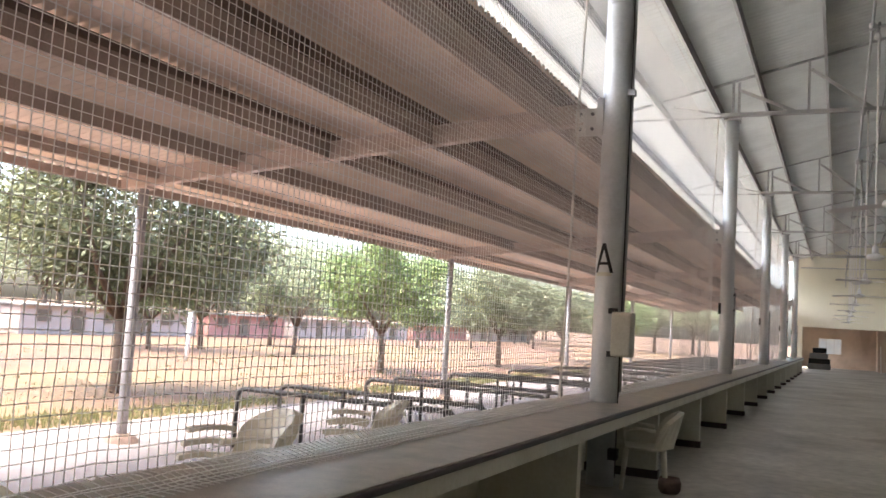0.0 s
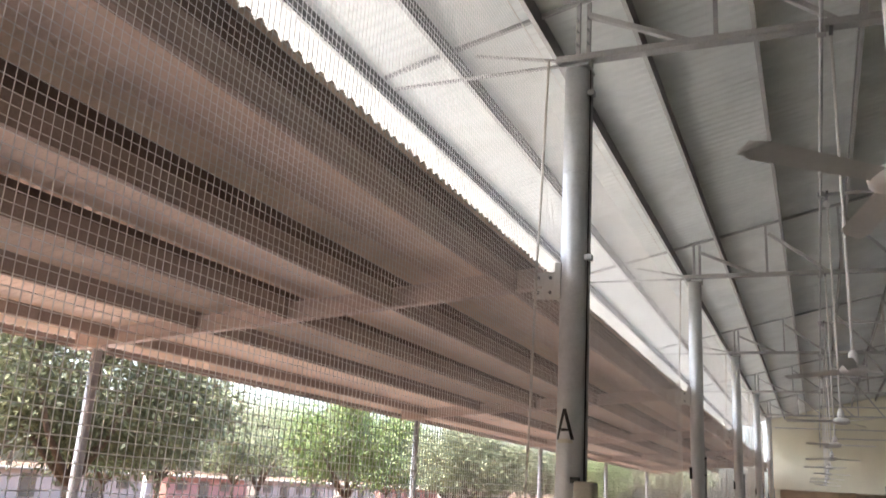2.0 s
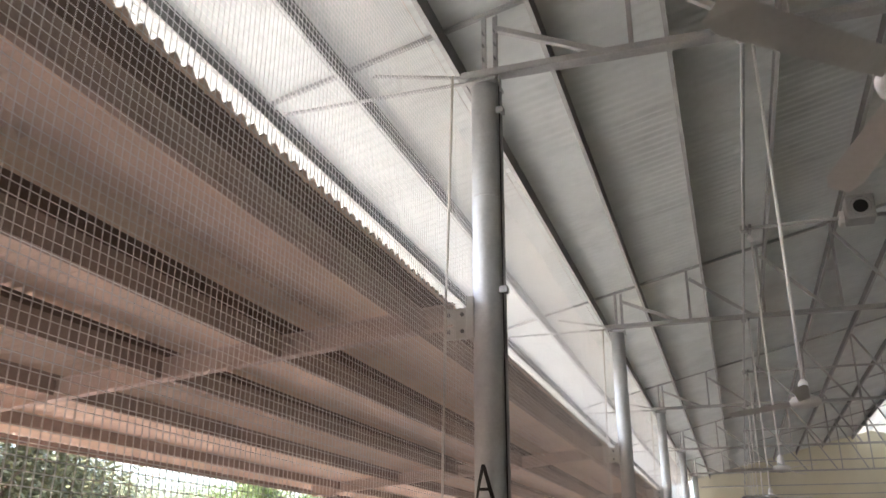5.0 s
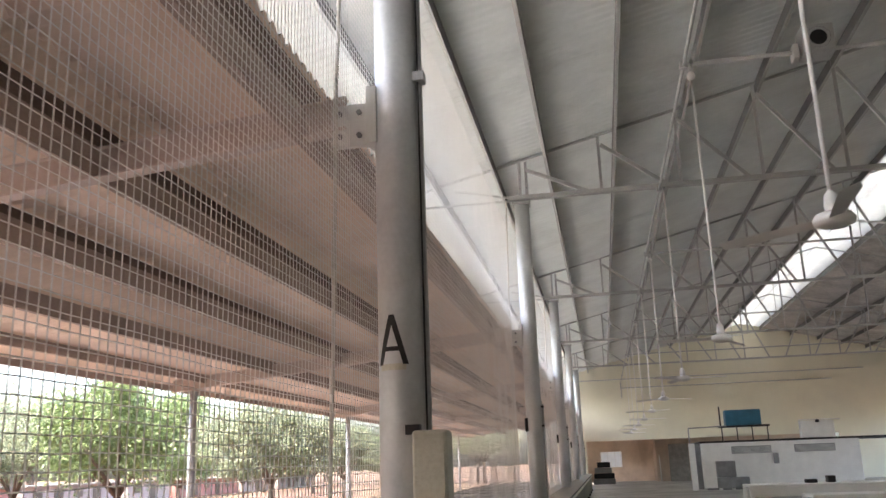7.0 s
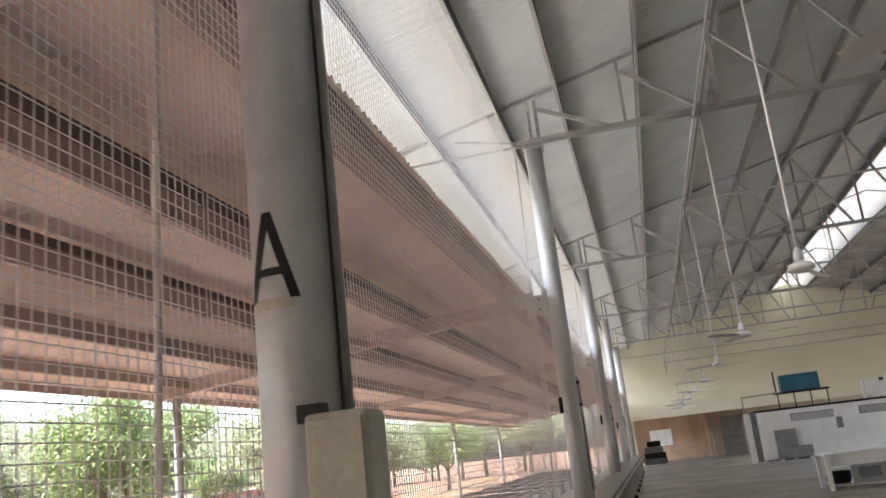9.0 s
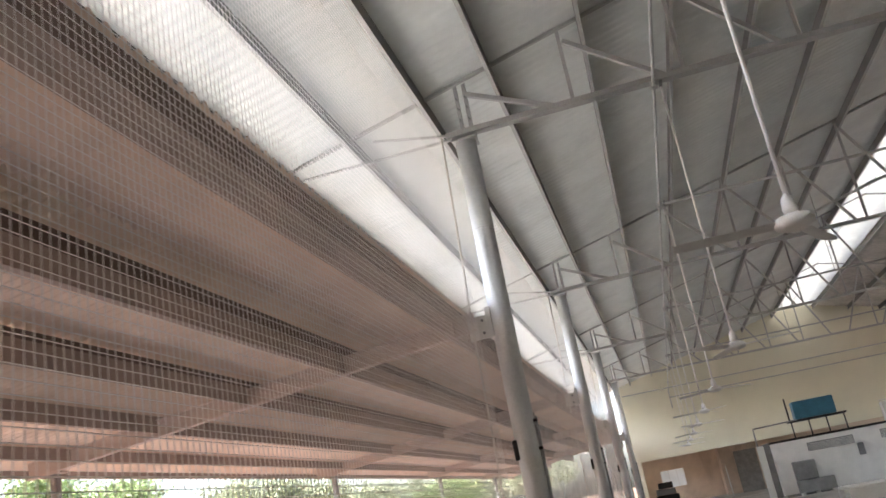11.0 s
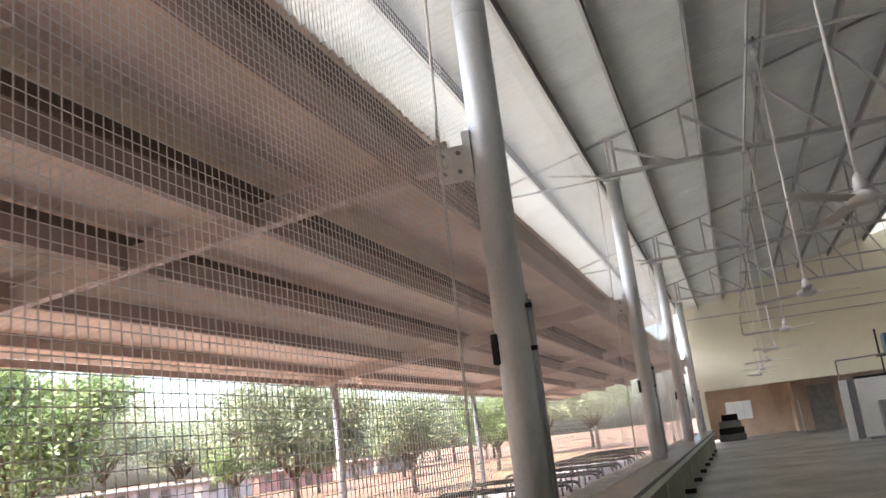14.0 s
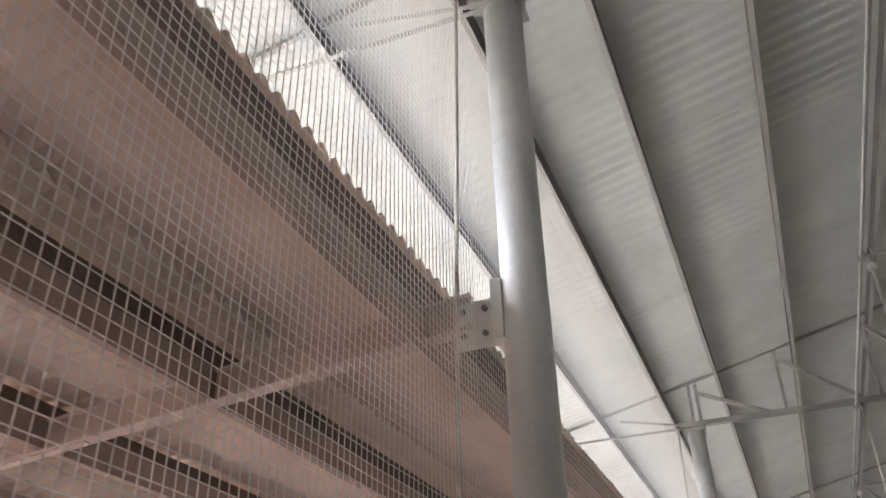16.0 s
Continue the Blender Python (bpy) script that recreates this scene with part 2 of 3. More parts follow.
def structure(name, bm, material, label, category):
    return tagged(part(name, bm, material), label, category, kind="structure")


# ---------------------------------------------------------------- plan
BAY = 10.85
COLS = [8.85 + BAY * k for k in range(-2, 5)]      # column and truss lines
Y0, Y1 = -15.0, 63.1                               # hall ends
CX, CR = -2.265, 0.148                             # column line and radius
SLOPE, RIDGE = 0.2457, 8.68
GROUND = -0.34
CT = 0.88                                          # counter top


def chord(x):
    """Underside line of the purlins."""
    return 7.38 + SLOPE * ((x if x < RIDGE else 2 * RIDGE - x) + 2.23)


def veranda(x):
    """Underside line of the veranda purlins."""
    return 3.97 + 0.097 * (x + 2.75)


def channel(x):
    """Underside line of the veranda channels, a little flatter than the rafters."""
    return 3.90 + 0.08 * (x + 2.97)


def sheet(x):
    """Middle line of the veranda roof sheets."""
    return 4.43 + 0.135 * (x + 2.91)


structure("floor", box(B(), -2.75, 20.3, Y0, Y1 + 22, -0.3, 0.0), M_floor, "worn grey concrete hall floor with stains", "floor")

# far wall with its wide opening, and the rooms behind it
bm = B()
box(bm, -2.6, 20.3, Y1, Y1 + 0.25, 2.88, 7.2)
for i in range(40):
    xa, xb = -2.6 + i * 22.9 / 40, -2.6 + (i + 1) * 22.9 / 40
    box(bm, xa, xb, Y1, Y1 + 0.25, 7.2, chord((xa + xb) / 2) + 0.26)
box(bm, 14.0, 20.3, Y1, Y1 + 0.25, 0.0, 2.88)
box(bm, -2.6, -2.2, Y1, Y1 + 0.25, 0.0, 2.88)
structure("wall_north", bm, M_cream, "cream painted gable end wall above a wide opening", "wall")
bm = B()
box(bm, -2.6, -1.35, Y1 + 9, Y1 + 9.2, 0, 3.2)
box(bm, 0.27, 2.65, Y1 + 9, Y1 + 9.2, 0, 3.2)
box(bm, -1.35, 0.27, Y1 + 9, Y1 + 9.2, 0, 1.08)
box(bm, -1.35, 0.27, Y1 + 9, Y1 + 9.2, 2.24, 3.2)
structure("wall_back_room", bm, M_brown, "brown plastered back room wall with a window", "wall")
structure("wall_back_recess", box(B(), 2.65, 14.2, Y1 + 6, Y1 + 6.2, 0, 3.2), M_brown, "brown plastered recess wall", "wall")
structure("wall_back_side", box(B(), 2.65, 2.75, Y1 + 6.2, Y1 + 9.0, 0, 3.2), M_brown, "brown plastered return wall", "wall")
bm = B()
box(bm, -2.85, -2.6, Y1, Y1 + 3.0, 0, 3.2)
box(bm, -2.85, -2.6, Y1 + 7.0, Y1 + 9.2, 0, 3.2)
box(bm, -2.85, -2.6, Y1 + 3.0, Y1 + 7.0, 2.6, 3.2)
structure("wall_back_west", bm, M_brown, "brown plastered side wall", "wall")
structure("ceiling_back_room", box(B(), -2.6, 14.2, Y1 + 0.25, Y1 + 9.2, 3.2, 3.35), M_dark, "low ceiling slab of the back room, darkened as in shade", "ceiling")
# unseen wall; its openings are added to bring light to the far end
bm = B()
box(bm, 20.1, 20.35, Y0, 28.0, 0, 7.6)
box(bm, 20.1, 20.35, 28.0, Y1, 0, 0.7)
box(bm, 20.1, 20.35, 28.0, Y1, 4.7, 7.6)
for y in (*COLS[4:], Y1 - 0.31):
    box(bm, 20.1, 20.35, y - 0.3, y + 0.3, 0.7, 4.7)
structure("wall_east", bm, M_cream, "unseen plain cream side wall, openings added to light the far end", "wall")
structure("wall_south", box(B(), -2.6, 20.3, Y0 - 0.25, Y0, 0, 10.5), M_cream, "plain cream end wall of the hall", "wall")

win = tagged(part("window_1", box(B(), -1.35, 0.27, Y1 + 9.07, Y1 + 9.09, 1.08, 2.24), M_sky), "bright frosted three-light window in the back room", "window", kind="structure")
for x in (-1.35, -0.84, -0.28, 0.2):
    part("window_frame", box(B(), x, x + 0.07, Y1 + 8.96, Y1 + 9.12, 1.08, 2.24), M_white, win)


# ---------------------------------------------------------------- upper roof
def roof_lining(xa, xb, name, material, label):
    bm = B()
    ribs = name == "ceiling_west"
    nx, ny = max(2, int(abs(xb - xa) / 0.45)), 2200 if ribs else 260
    grid = []
    for i in range(nx + 1):
        x = xa + (xb - xa) * i / nx
        col = []
        for j in range(ny + 1):
            y = Y0 - 0.5 + (Y1 + 0.5 - Y0 + 0.25) * j / ny
            w = 0.012 * noise.noise((x * 1.3, y * 0.9, 3.1)) + 0.008 * noise.noise((x * 4, y * 3, 7.7))
            cr = (y + 40 + 0.25 * noise.noise((x * 0.8, 0, 5.5))) % 3.62 - 1.8
            if abs(cr) < 0.05 or abs(cr - 0.16) < 0.04:
                w -= 0.028
            if ribs:
                w += 0.011 * math.sin(2 * math.pi * y / 0.2) * (0.75 + 0.6 * noise.noise((x * 0.7, y * 0.5, 2.2)))
            col.append(bm.verts.new((x, y, chord(x) + 0.235 + w)))
        grid.append(col)
    for i in range(nx):
        for j in range(ny):
            bm.faces.new((grid[i][j], grid[i][j + 1], grid[i + 1][j + 1], grid[i + 1][j])).smooth = True
    ob = structure(name, bm, material, label, "ceiling")
    md = ob.modifiers.new("thick", "SOLIDIFY")
    md.thickness, md.offset = 0.05, 1.0
    return ob


roof_lining(-5.75, 7.5, "ceiling_west", M_roof, "white foil-lined underside of the hall roof")
roof_lining(7.5, RIDGE, "ceiling_skylight_west", M_sky, "bright translucent ridge skylight sheets")
roof_lining(RIDGE, 2 * RIDGE - 7.5, "ceiling_skylight_east", M_sky, "bright translucent ridge skylight sheets")
roof_lining(2 * RIDGE - 7.5, 20.5, "ceiling_east", M_roof_east, "darker stained foil-lined underside of the hall roof")


def purlin(x, depth, material, zf, y0, y1, name="roof_purlin", label="long grey steel roof purlin", flange=-0.05):
    bm = B()
    z = zf(x)
    f = flange if x < RIDGE else -flange
    e = math.copysign(0.005, f)
    prof = [(0, 0), (f, 0), (f, 0.022), (f - e, 0.022), (f - e, 0.005), (e, 0.005), (e, depth - 0.005), (f, depth - 0.005), (f, depth), (0, depth)]
    ends = [[bm.verts.new((x + u, yy, z + v)) for u, v in prof] for yy in (y0, y1)]
    n = len(prof)
    for k in range(n):
        bm.faces.new((ends[0][k], ends[0][(k + 1) % n], ends[1][(k + 1) % n], ends[1][k]))
    bm.faces.new(ends[0])
    bm.faces.new(ends[1][::-1])
    ob = tagged(part(name, bm, material), label, "purlin", "purlins", "structure")
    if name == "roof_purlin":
        # highlight along the lower lip, put in as a lighter strip
        part("lower_flange", box(B(), *sorted((x + e * 0.2, x + f * 1.15)), y0, y1, z - 0.009, z - 0.001), M_truss, ob, "lower flange, its lit edge put in as lighter grey")
    return ob


PX = [-4.95, -3.92, -2.74, -1.70, -0.36, 1.0, 2.45, 3.9, 5.55, 7.45]
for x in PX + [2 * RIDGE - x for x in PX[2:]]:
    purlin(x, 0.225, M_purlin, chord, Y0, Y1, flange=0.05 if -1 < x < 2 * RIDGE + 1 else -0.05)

# ---------------------------------------------------------------- trusses
NODES = [-2.2 + 1.53 * k for k in range(8)]


def truss(y):
    t = thing("roof_truss", "grey steel roof truss of angle sections", "truss", (0, y, 0), "roof trusses", "structure")
    bm = B()
    for dy in (-0.035, 0.035):
        angle_bar(bm, (CX - 0.25, dy, 6.78), (2 * RIDGE + 2.3, dy, 6.78), 0.075)
    part("bottom_chord", bm, M_truss, t)
    for a, b in ((-4.9, RIDGE), (RIDGE, 2 * RIDGE + 4.9)):
        bm = bar(B(), (a, 0, chord(a) + 0.195), (b, 0, chord(b) + 0.195), 0.05, 0.05)
        part("top_chord", bm, M_truss, t)
    for side in (0, 1):
        f = (lambda v: v) if not side else (lambda v: 2 * RIDGE - v)
        for k, x in enumerate(NODES[:-1]):
            if k == 0:
                for dx in (-0.075, 0.055):
                    part("upright", angle_bar(B(), (f(x + dx), 0, 6.76), (f(x + dx), 0.001, chord(x) + 0.16), 0.055), M_truss, t)
                    for z in (6.98, 7.16, 7.32):
                        part("bolt", tube(B(), [(f(x + dx), -0.045, z), (f(x + dx), 0.045, z)], 0.011, 6), M_grey, t)
            else:
                part("upright", angle_bar(B(), (f(x), 0, 6.76), (f(x), 0.001, chord(x) + 0.18), 0.05), M_truss, t)
            part("diagonal", angle_bar(B(), (f(x + 0.05), 0, chord(x) - 0.02), (f(NODES[k + 1] - 0.25), 0, 6.80), 0.06), M_truss, t)
        part("eave_strut", angle_bar(B(), (f(CX - 0.1), 0, 6.74), (f(-4.75), 0, chord(-4.75) - 0.02), 0.045), M_truss, t)
        part("eave_tie", angle_bar(B(), (f(CX - 0.1), 0, 6.78), (f(-3.6), 0, chord(-3.6) - 0.0), 0.04), M_truss, t)
    return t


for y in COLS:
    truss(y)

# cross tubes half way between the trusses, and the long conduit
for y in COLS[:-1]:
    ym = y + BAY / 2
    tagged(part("hanger_tube", tube(B(), [(0.4, ym, 6.72), (17.4, ym, 6.72)], 0.03), M_truss), "slim grey steel tube hung between the trusses", "tube", "hanger tubes", "structure")
    bm = B()
    tube(bm, [(5.6, ym, 6.74), (5.6, ym, chord(5.6))], 0.012, 6)
    tube(bm, [(11.7, ym, 6.74), (11.7, ym, chord(11.7))], 0.012, 6)
    tagged(part("hanger_rod", bm, M_truss), "thin steel hanger rods below the roof", "rod", "hanger rods", "structure")
cd = tagged(part("conduit", tube(B(), [(0.42, Y0, 6.70), (0.42, Y1 - 0.1, 6.70)], 0.022), M_pipe), "long grey electrical conduit under the trusses", "conduit", kind="structure")
for y in COLS:
    part("clip", box(B(), 0.37, 0.47, y - 0.05, y + 0.05, 6.66, 6.76, 0.01), M_pipe, cd)
    part("clip", box(B(), 0.37, 0.47, y + BAY / 2 - 0.05, y + BAY / 2 + 0.05, 6.66, 6.76, 0.01), M_pipe, cd)


for y in COLS[:-1]:
    ym = y + BAY / 2
    lb = thing("lamp_bulb", "small white bulb in a holder under the conduit", "lamp", (0.5, ym - 0.02, 6.69), "lamp bulbs")
    part("holder", tube(B(), [(0, 0, 0.01), (0, 0, -0.09)], 0.025, 10), M_pipe, lb)
    part("bulb", lathe(B(), [(0.02, -0.09), (0.045, -0.12), (0.055, -0.16), (0.04, -0.2), (0.0, -0.215)], 14), M_white, lb)

for x0, z0, x1, z1 in ((0.42, 6.35, 14.0, 6.35), (-2.4, 6.95, 16.0, 6.95), (0.42, 5.7, 0.42, 6.7)):
    tagged(part("wall_pipe", tube(B(), [(x0, Y1 - 0.06, z0), (x1, Y1 - 0.06, z1)], 0.03, 8), M_pipe), "thin grey pipe fixed to the cream end wall", "pipe", "wall pipes", "structure")

# ---------------------------------------------------------------- columns
def column(y, first):
    t = thing("steel_column", "round silver-painted steel column through the counter", "column", (CX, y, 0), "hall columns", "structure")
    bm = B()
    tube(bm, [(0, 0, z) for z in (0, 2, 4, 5.2, 6.62)], CR, 28)
    part("shaft", bm, M_column, t)
    bm = B()
    tube(bm, [(0, 0, 5.28), (0, 0, 5.30)], CR + 0.002, 28)
    part("weld_seam", bm, M_column, t)
    part("cap_plate", box(B(), -0.17, 0.17, -0.17, 0.17, 6.62, 6.645), M_truss, t)
    bm = B()
    for dx in (-0.17, 0.17):
        box(bm, dx - 0.006, dx + 0.006, -0.05, 0.05, 6.645, 6.8)
    part("cleat", bm, M_truss, t)
    # bracket for the veranda rafter
    part("bracket_plate", box(B(), -CR - 0.045, -CR + 0.03, -0.11, 0.11, 3.80, 4.22, 0.006), M_white, t, "grey bolted bracket plate")
    part("bracket_web", box(B(), -CR - 0.31, -CR - 0.05, -0.03, 0.03, 3.82, 4.13, 0.004), M_white, t)
    for bx in (-CR - 0.25, -CR - 0.11):
        for bz in (3.89, 4.06):
            part("bolt", tube(B(), [(bx, -0.052, bz), (bx, 0.052, bz)], 0.02, 6), M_grey, t)
    # cable run on the hall side
    a = radians(-10)
    ex, ey = math.cos(a) * (CR + 0.018), math.sin(a) * (CR + 0.018)
    cable_top = 6.6 if first else 2.75
    part("cable", tube(B(), [(ex, ey, 0.1), (ex, ey, cable_top)], 0.007, 8), M_conduit if first else M_pipe, t)
    b = radians(5)
    fx, fy = math.cos(b) * (CR + 0.02), math.sin(b) * (CR + 0.02)
    part("pipe", tube(B(), [(fx, fy, 1.0), (fx, fy, cable_top - 0.05)], 0.02, 8), M_pipe, t)
    for z in ((4.28, 6.3) if first else (2.65, 2.3)):
        q = 1.0 if first else 0.55
        part("clamp", box(B(), ex - 0.04 * q, ex + 0.05 * q, ey - 0.035 * q, ey + 0.06 * q, z - 0.035 * q, z + 0.035 * q, 0.005), M_pipe if first else M_blackm, t)
    if first:
        bm = B()
        box(bm, 0.12, 0.335, -0.30, -0.10, 1.38, 1.85, 0.02)
        sw = part("switch_box", bm, M_box, t, "beige enamel switch box")
        part("lid", box(B(), 0.135, 0.32, -0.312, -0.30, 1.40, 1.83, 0.004), M_box, sw)
        for z in (1.37, 1.83):
            part("lug", box(B(), 0.06, 0.15, -0.20, -0.14, z, z + 0.06), M_blackm, sw)
        part("socket", box(B(), 0.12, 0.22, -0.22, -0.12, 0.3, 0.42, 0.01), M_blackm, t)
        # the letter
        bm = B()
        hw, hh, sw2 = 0.09, 0.32, 0.018
        for (u0, v0), (u1, v1) in (((-hw, 0), (0, hh)), ((hw, 0), (0, hh)), ((-hw * 0.66, 0.10), (hw * 0.66, 0.10))):
            flat = abs(v1 - v0) < 0.01
            prev = None
            for i in range(9):
                f = i / 8
                u, v = u0 + (u1 - u0) * f, v0 + (v1 - v0) * f
                pair = []
                for q in (-1, 1):
                    uu, vv = (u, v + q * sw2 * 0.8) if flat else (u + q * sw2, v)
                    ang = radians(-101) + uu / CR
                    pair.append([bm.verts.new((math.cos(ang) * rr, math.sin(ang) * rr, 2.27 + vv)) for rr in (CR + 0.0005, CR + (0.0035 if flat else 0.003))])
                if prev:
                    for k in (0, 1):
                        bm.faces.new((prev[0][k], prev[1][k], pair[1][k], pair[0][k]))
                prev = pair
        part("letter", bm, M_blackm, t, "black painted letter A")
        bm = B()
        ring = [[bm.verts.new((math.cos(radians(-101) + u) * (CR + 0.0012), math.sin(radians(-101) + u) * (CR + 0.0012), z)) for u in np.linspace(-0.62, 0.62, 9)] for z in (2.235, 2.275)]
        for i in range(8):
            bm.faces.new((ring[0][i], ring[0][i + 1], ring[1][i + 1], ring[1][i]))
        part("paint_patch", bm, M_box, t, "pale yellowish paint smear below the letter")
    else:
        a = radians(200)
        part("socket", box(B(), math.cos(a) * CR - 0.03, math.cos(a) * CR + 0.03, -0.11, -0.01, 2.2, 2.45, 0.01), M_blackm, t, "black cable holder")
    return t


for k, y in enumerate(COLS):
    column(y, k == 2)

# ---------------------------------------------------------------- counter
ctr = tagged(part("counter_slab", box(B(), -2.78, -1.832, Y0, 55.5, CT - 0.035, CT, 0.004), M_stone), "long polished grey stone counter top", "counter", kind="structure")
tagged(part("counter_apron", box(B(), -1.90, -1.83, Y0, 55.5, CT - 0.15, CT - 0.036, 0.004), M_cream2), "cream painted apron under the counter", "apron", kind="structure")
tagged(part("wall_counter", box(B(), -2.78, -2.66, Y0, 55.5, GROUND, CT - 0.036), M_cream2), "cream painted low wall under the counter", "wall", kind="structure")
tagged(part("counter_nosing", box(B(), -1.83, -1.80, Y0, 55.5, CT - 0.042, CT - 0.006, 0.008), M_plinth), "dark thin stone nosing along the counter edge", "nosing", kind="structure")
y = 6.4 - 3.3 * 6
while y < 55.0:
    p = thing("counter_pier", "cream painted pier with a dark skirting under the counter", "pier", (0, y, 0), "counter piers", "structure")
    part("panel", box(B(), -2.655, -1.82, -0.05, 0.05, 0.0, CT - 0.155, 0.004), M_cream2, p)
    part("skirting", box(B(), -2.655, -1.80, -0.062, 0.062, 0.002, 0.1, 0.003), M_plinth, p)
    y += 3.3

# ---------------------------------------------------------------- veranda roof
VX0, VX1 = -2.91, -9.95
bm = B()
ys = np.arange(Y0 - 3, 62, 0.146 / 8)
xs = [VX0, -4.2, -4.2001, -6.6, -6.6001, VX1]
rows = []
for i, x in enumerate(xs):
    rows.append([bm.verts.new((x, yy, sheet(x) + 0.025 * math.cos(2 * math.pi * yy / 0.146) + (0.012 if i in (2, 3) else 0.0) + 0.010 * ((yy / 1.022) % 1.0))) for yy in ys])
for i in (0, 2, 4):
    for j in range(len(ys) - 1):
        bm.faces.new((rows[i][j], rows[i][j + 1], rows[i + 1][j + 1], rows[i + 1][j])).smooth = True
ob = structure("ceiling_veranda", bm, M_sheet, "dusty pink corrugated cement sheets of the veranda roof", "ceiling")
md = ob.modifiers.new("thick", "SOLIDIFY")
md.thickness, md.material_offset = 0.007, 1
ob.data.materials.append(M_sheet_top)
for x in (-2.93, -4.53, -6.0, -7.45, -8.88, -9.85):
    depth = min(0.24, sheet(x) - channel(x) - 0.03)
    # added filler: the shadow gap under the sheets as a dark strip
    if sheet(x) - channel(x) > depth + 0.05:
        tagged(part("gap_shade", box(B(), x - 0.055, x - 0.02, Y0 - 3, 62, channel(x) + depth + 0.001, sheet(x) - 0.012), M_gap), "dark strip standing in for the shaded gap between channel and roof sheets", "strip", "packing strips", "structure")
    purlin(x, depth, M_vpurlin, channel, Y0 - 3, 62, "veranda_purlin", "dusty pink steel channel under the veranda roof", -0.07)


def rafter(y):
    t = thing("veranda_rafter", "pink primed steel rafter of the veranda roof", "rafter", (0, y, 0), "veranda rafters", "structure")
    a, b = -2.62, -9.6
    za, zb = veranda(a) - 0.03, veranda(b) - 0.03
    part("web", bar(B(), (a, 0, za + 0.12), (b, 0, zb + 0.12), 0.014, 0.23), M_web, t)
    part("lower_flange", bar(B(), (a, 0, za), (b, 0, zb), 0.125, 0.014), M_beam, t)
    part("upper_flange", bar(B(), (a, 0, za + 0.235), (b, 0, zb + 0.235), 0.085, 0.012), M_beam, t)
    part("splice", bar(B(), (-5.6, 0, veranda(-5.6) - 0.043), (-6.6, 0, veranda(-6.6) - 0.043), 0.07, 0.012), M_beam, t)
    p = part("post", tube(B(), [(-9.15, 0, GROUND), (-9.15, 0, veranda(-9.15) - 0.04)], 0.075, 16), M_post, t, "round grey steel post")
    part("head_plate", box(B(), -9.3, -9.0, -0.1, 0.1, veranda(-9.15) - 0.07, veranda(-9.15) - 0.038), M_beam, t)
    bm = B()
    lathe(bm, [(0.30, GROUND - 0.02), (0.22, GROUND + 0.06), (0.10, GROUND + 0.12), (0.076, GROUND + 0.12)], 12, (-9.15, 0, 0))
    part("footing", bm, M_mud, t, "rough brown cement footing")
    return t


for y in COLS:
    rafter(y)


# ---------------------------------------------------------------- net
NX = CX - 0.33
MESH = 0.052


def net(y0, y1):
    t = thing("safety_net", "white square-mesh nylon net hung above the counter", "net", group="nets")
    verts, faces = [], []
    r = 0.0028 if y1 < 22 else 0.0017

    def strand(pts, ax):
        base = len(verts)
        for (x, y, z) in pts:
            for k in range(3):
                a = 2 * math.pi * k / 3
                if ax == "z":
                    verts.append((x + r * math.cos(a), y + r * math.sin(a), z))
                else:
                    verts.append((x + r * math.cos(a), y, z + r * math.sin(a)))
        for i in range(len(pts) - 1):
            for k in range(3):
                a, b = base + i * 3 + k, base + i * 3 + (k + 1) % 3
                faces.append((a, b, b + 3, a + 3))

    def warp(y, z):
        low = max(0.0, (2.4 - z) / 1.5) * (1.0 if y < 12 else 0.25)
        q = noise.noise((y * 0.8, z * 0.7, 1.0))
        q2 = noise.noise((y * 2.1, z * 1.3, 9.0))
        return (NX + (0.008 + 0.035 * min(1.0, low)) * q + (0.004 + 0.012 * min(1.0, low)) * q2, y + 0.012 * q2 + 0.02 * low * noise.noise((y * 1.5, z * 3, 4.0)), z + low * (0.02 * q + 0.018 * noise.noise((y * 3.0, z * 2.0, 2.0))))

    zs = np.concatenate([np.arange(0.93, 2.6, 0.16), np.arange(2.7, 6.7, 0.5)])
    for yy in np.arange(y0, y1, MESH):
        strand([warp(yy, z) for z in zs], "z")
    yl = np.arange(y0, y1 + 0.01, 0.2)
    for zz in np.arange(0.93, 6.66, MESH):
        strand([warp(v, zz) for v in yl], "y")
    # slack folds along the counter
    for k in range(5):
        strand([(NX + 0.03 + 0.05 * k + 0.03 * noise.noise((v * 2, k, 0)), v, CT + 0.012 + 0.05 * abs(noise.noise((v * 1.7, k * 3.0, 5))) * (5 - k) / 5) for v in yl], "y")
    for yy in np.arange(y0, y1, MESH):
        n1 = noise.noise((yy * 1.9, 0, 5))
        strand([warp(yy, 0.93), (NX + 0.06, yy + 0.01, CT + 0.03 + 0.03 * abs(n1)), (NX + 0.16, yy + 0.03 * n1, CT + 0.012), (NX + 0.26 + 0.05 * n1, yy + 0.05 * n1, CT + 0.008)], "y")
    me = bpy.data.meshes.new("mesh")
    me.from_pydata(verts, [], faces)
    me.materials.append(M_net)
    ob = new("mesh", me)
    ob.parent = t
    tagged(ob, kind="stuff")
    part("head_rope", tube(B(), [(NX, y0, 6.66), (NX, y1, 6.66)], 0.006, 6), M_rope, t)
    yr = y1 - 0.28
    part("tie_rope", tube(B(), [(NX + 0.05, yr, 6.66), (NX + 0.02, yr - 0.02, 5.2), (NX - 0.02, yr, 4.1), (NX - 0.03, yr - 0.04, 2.4), (NX - 0.07, yr - 0.03, CT + 0.01)], 0.014, 6), M_rope, t, "hanging white tie rope")
    return t


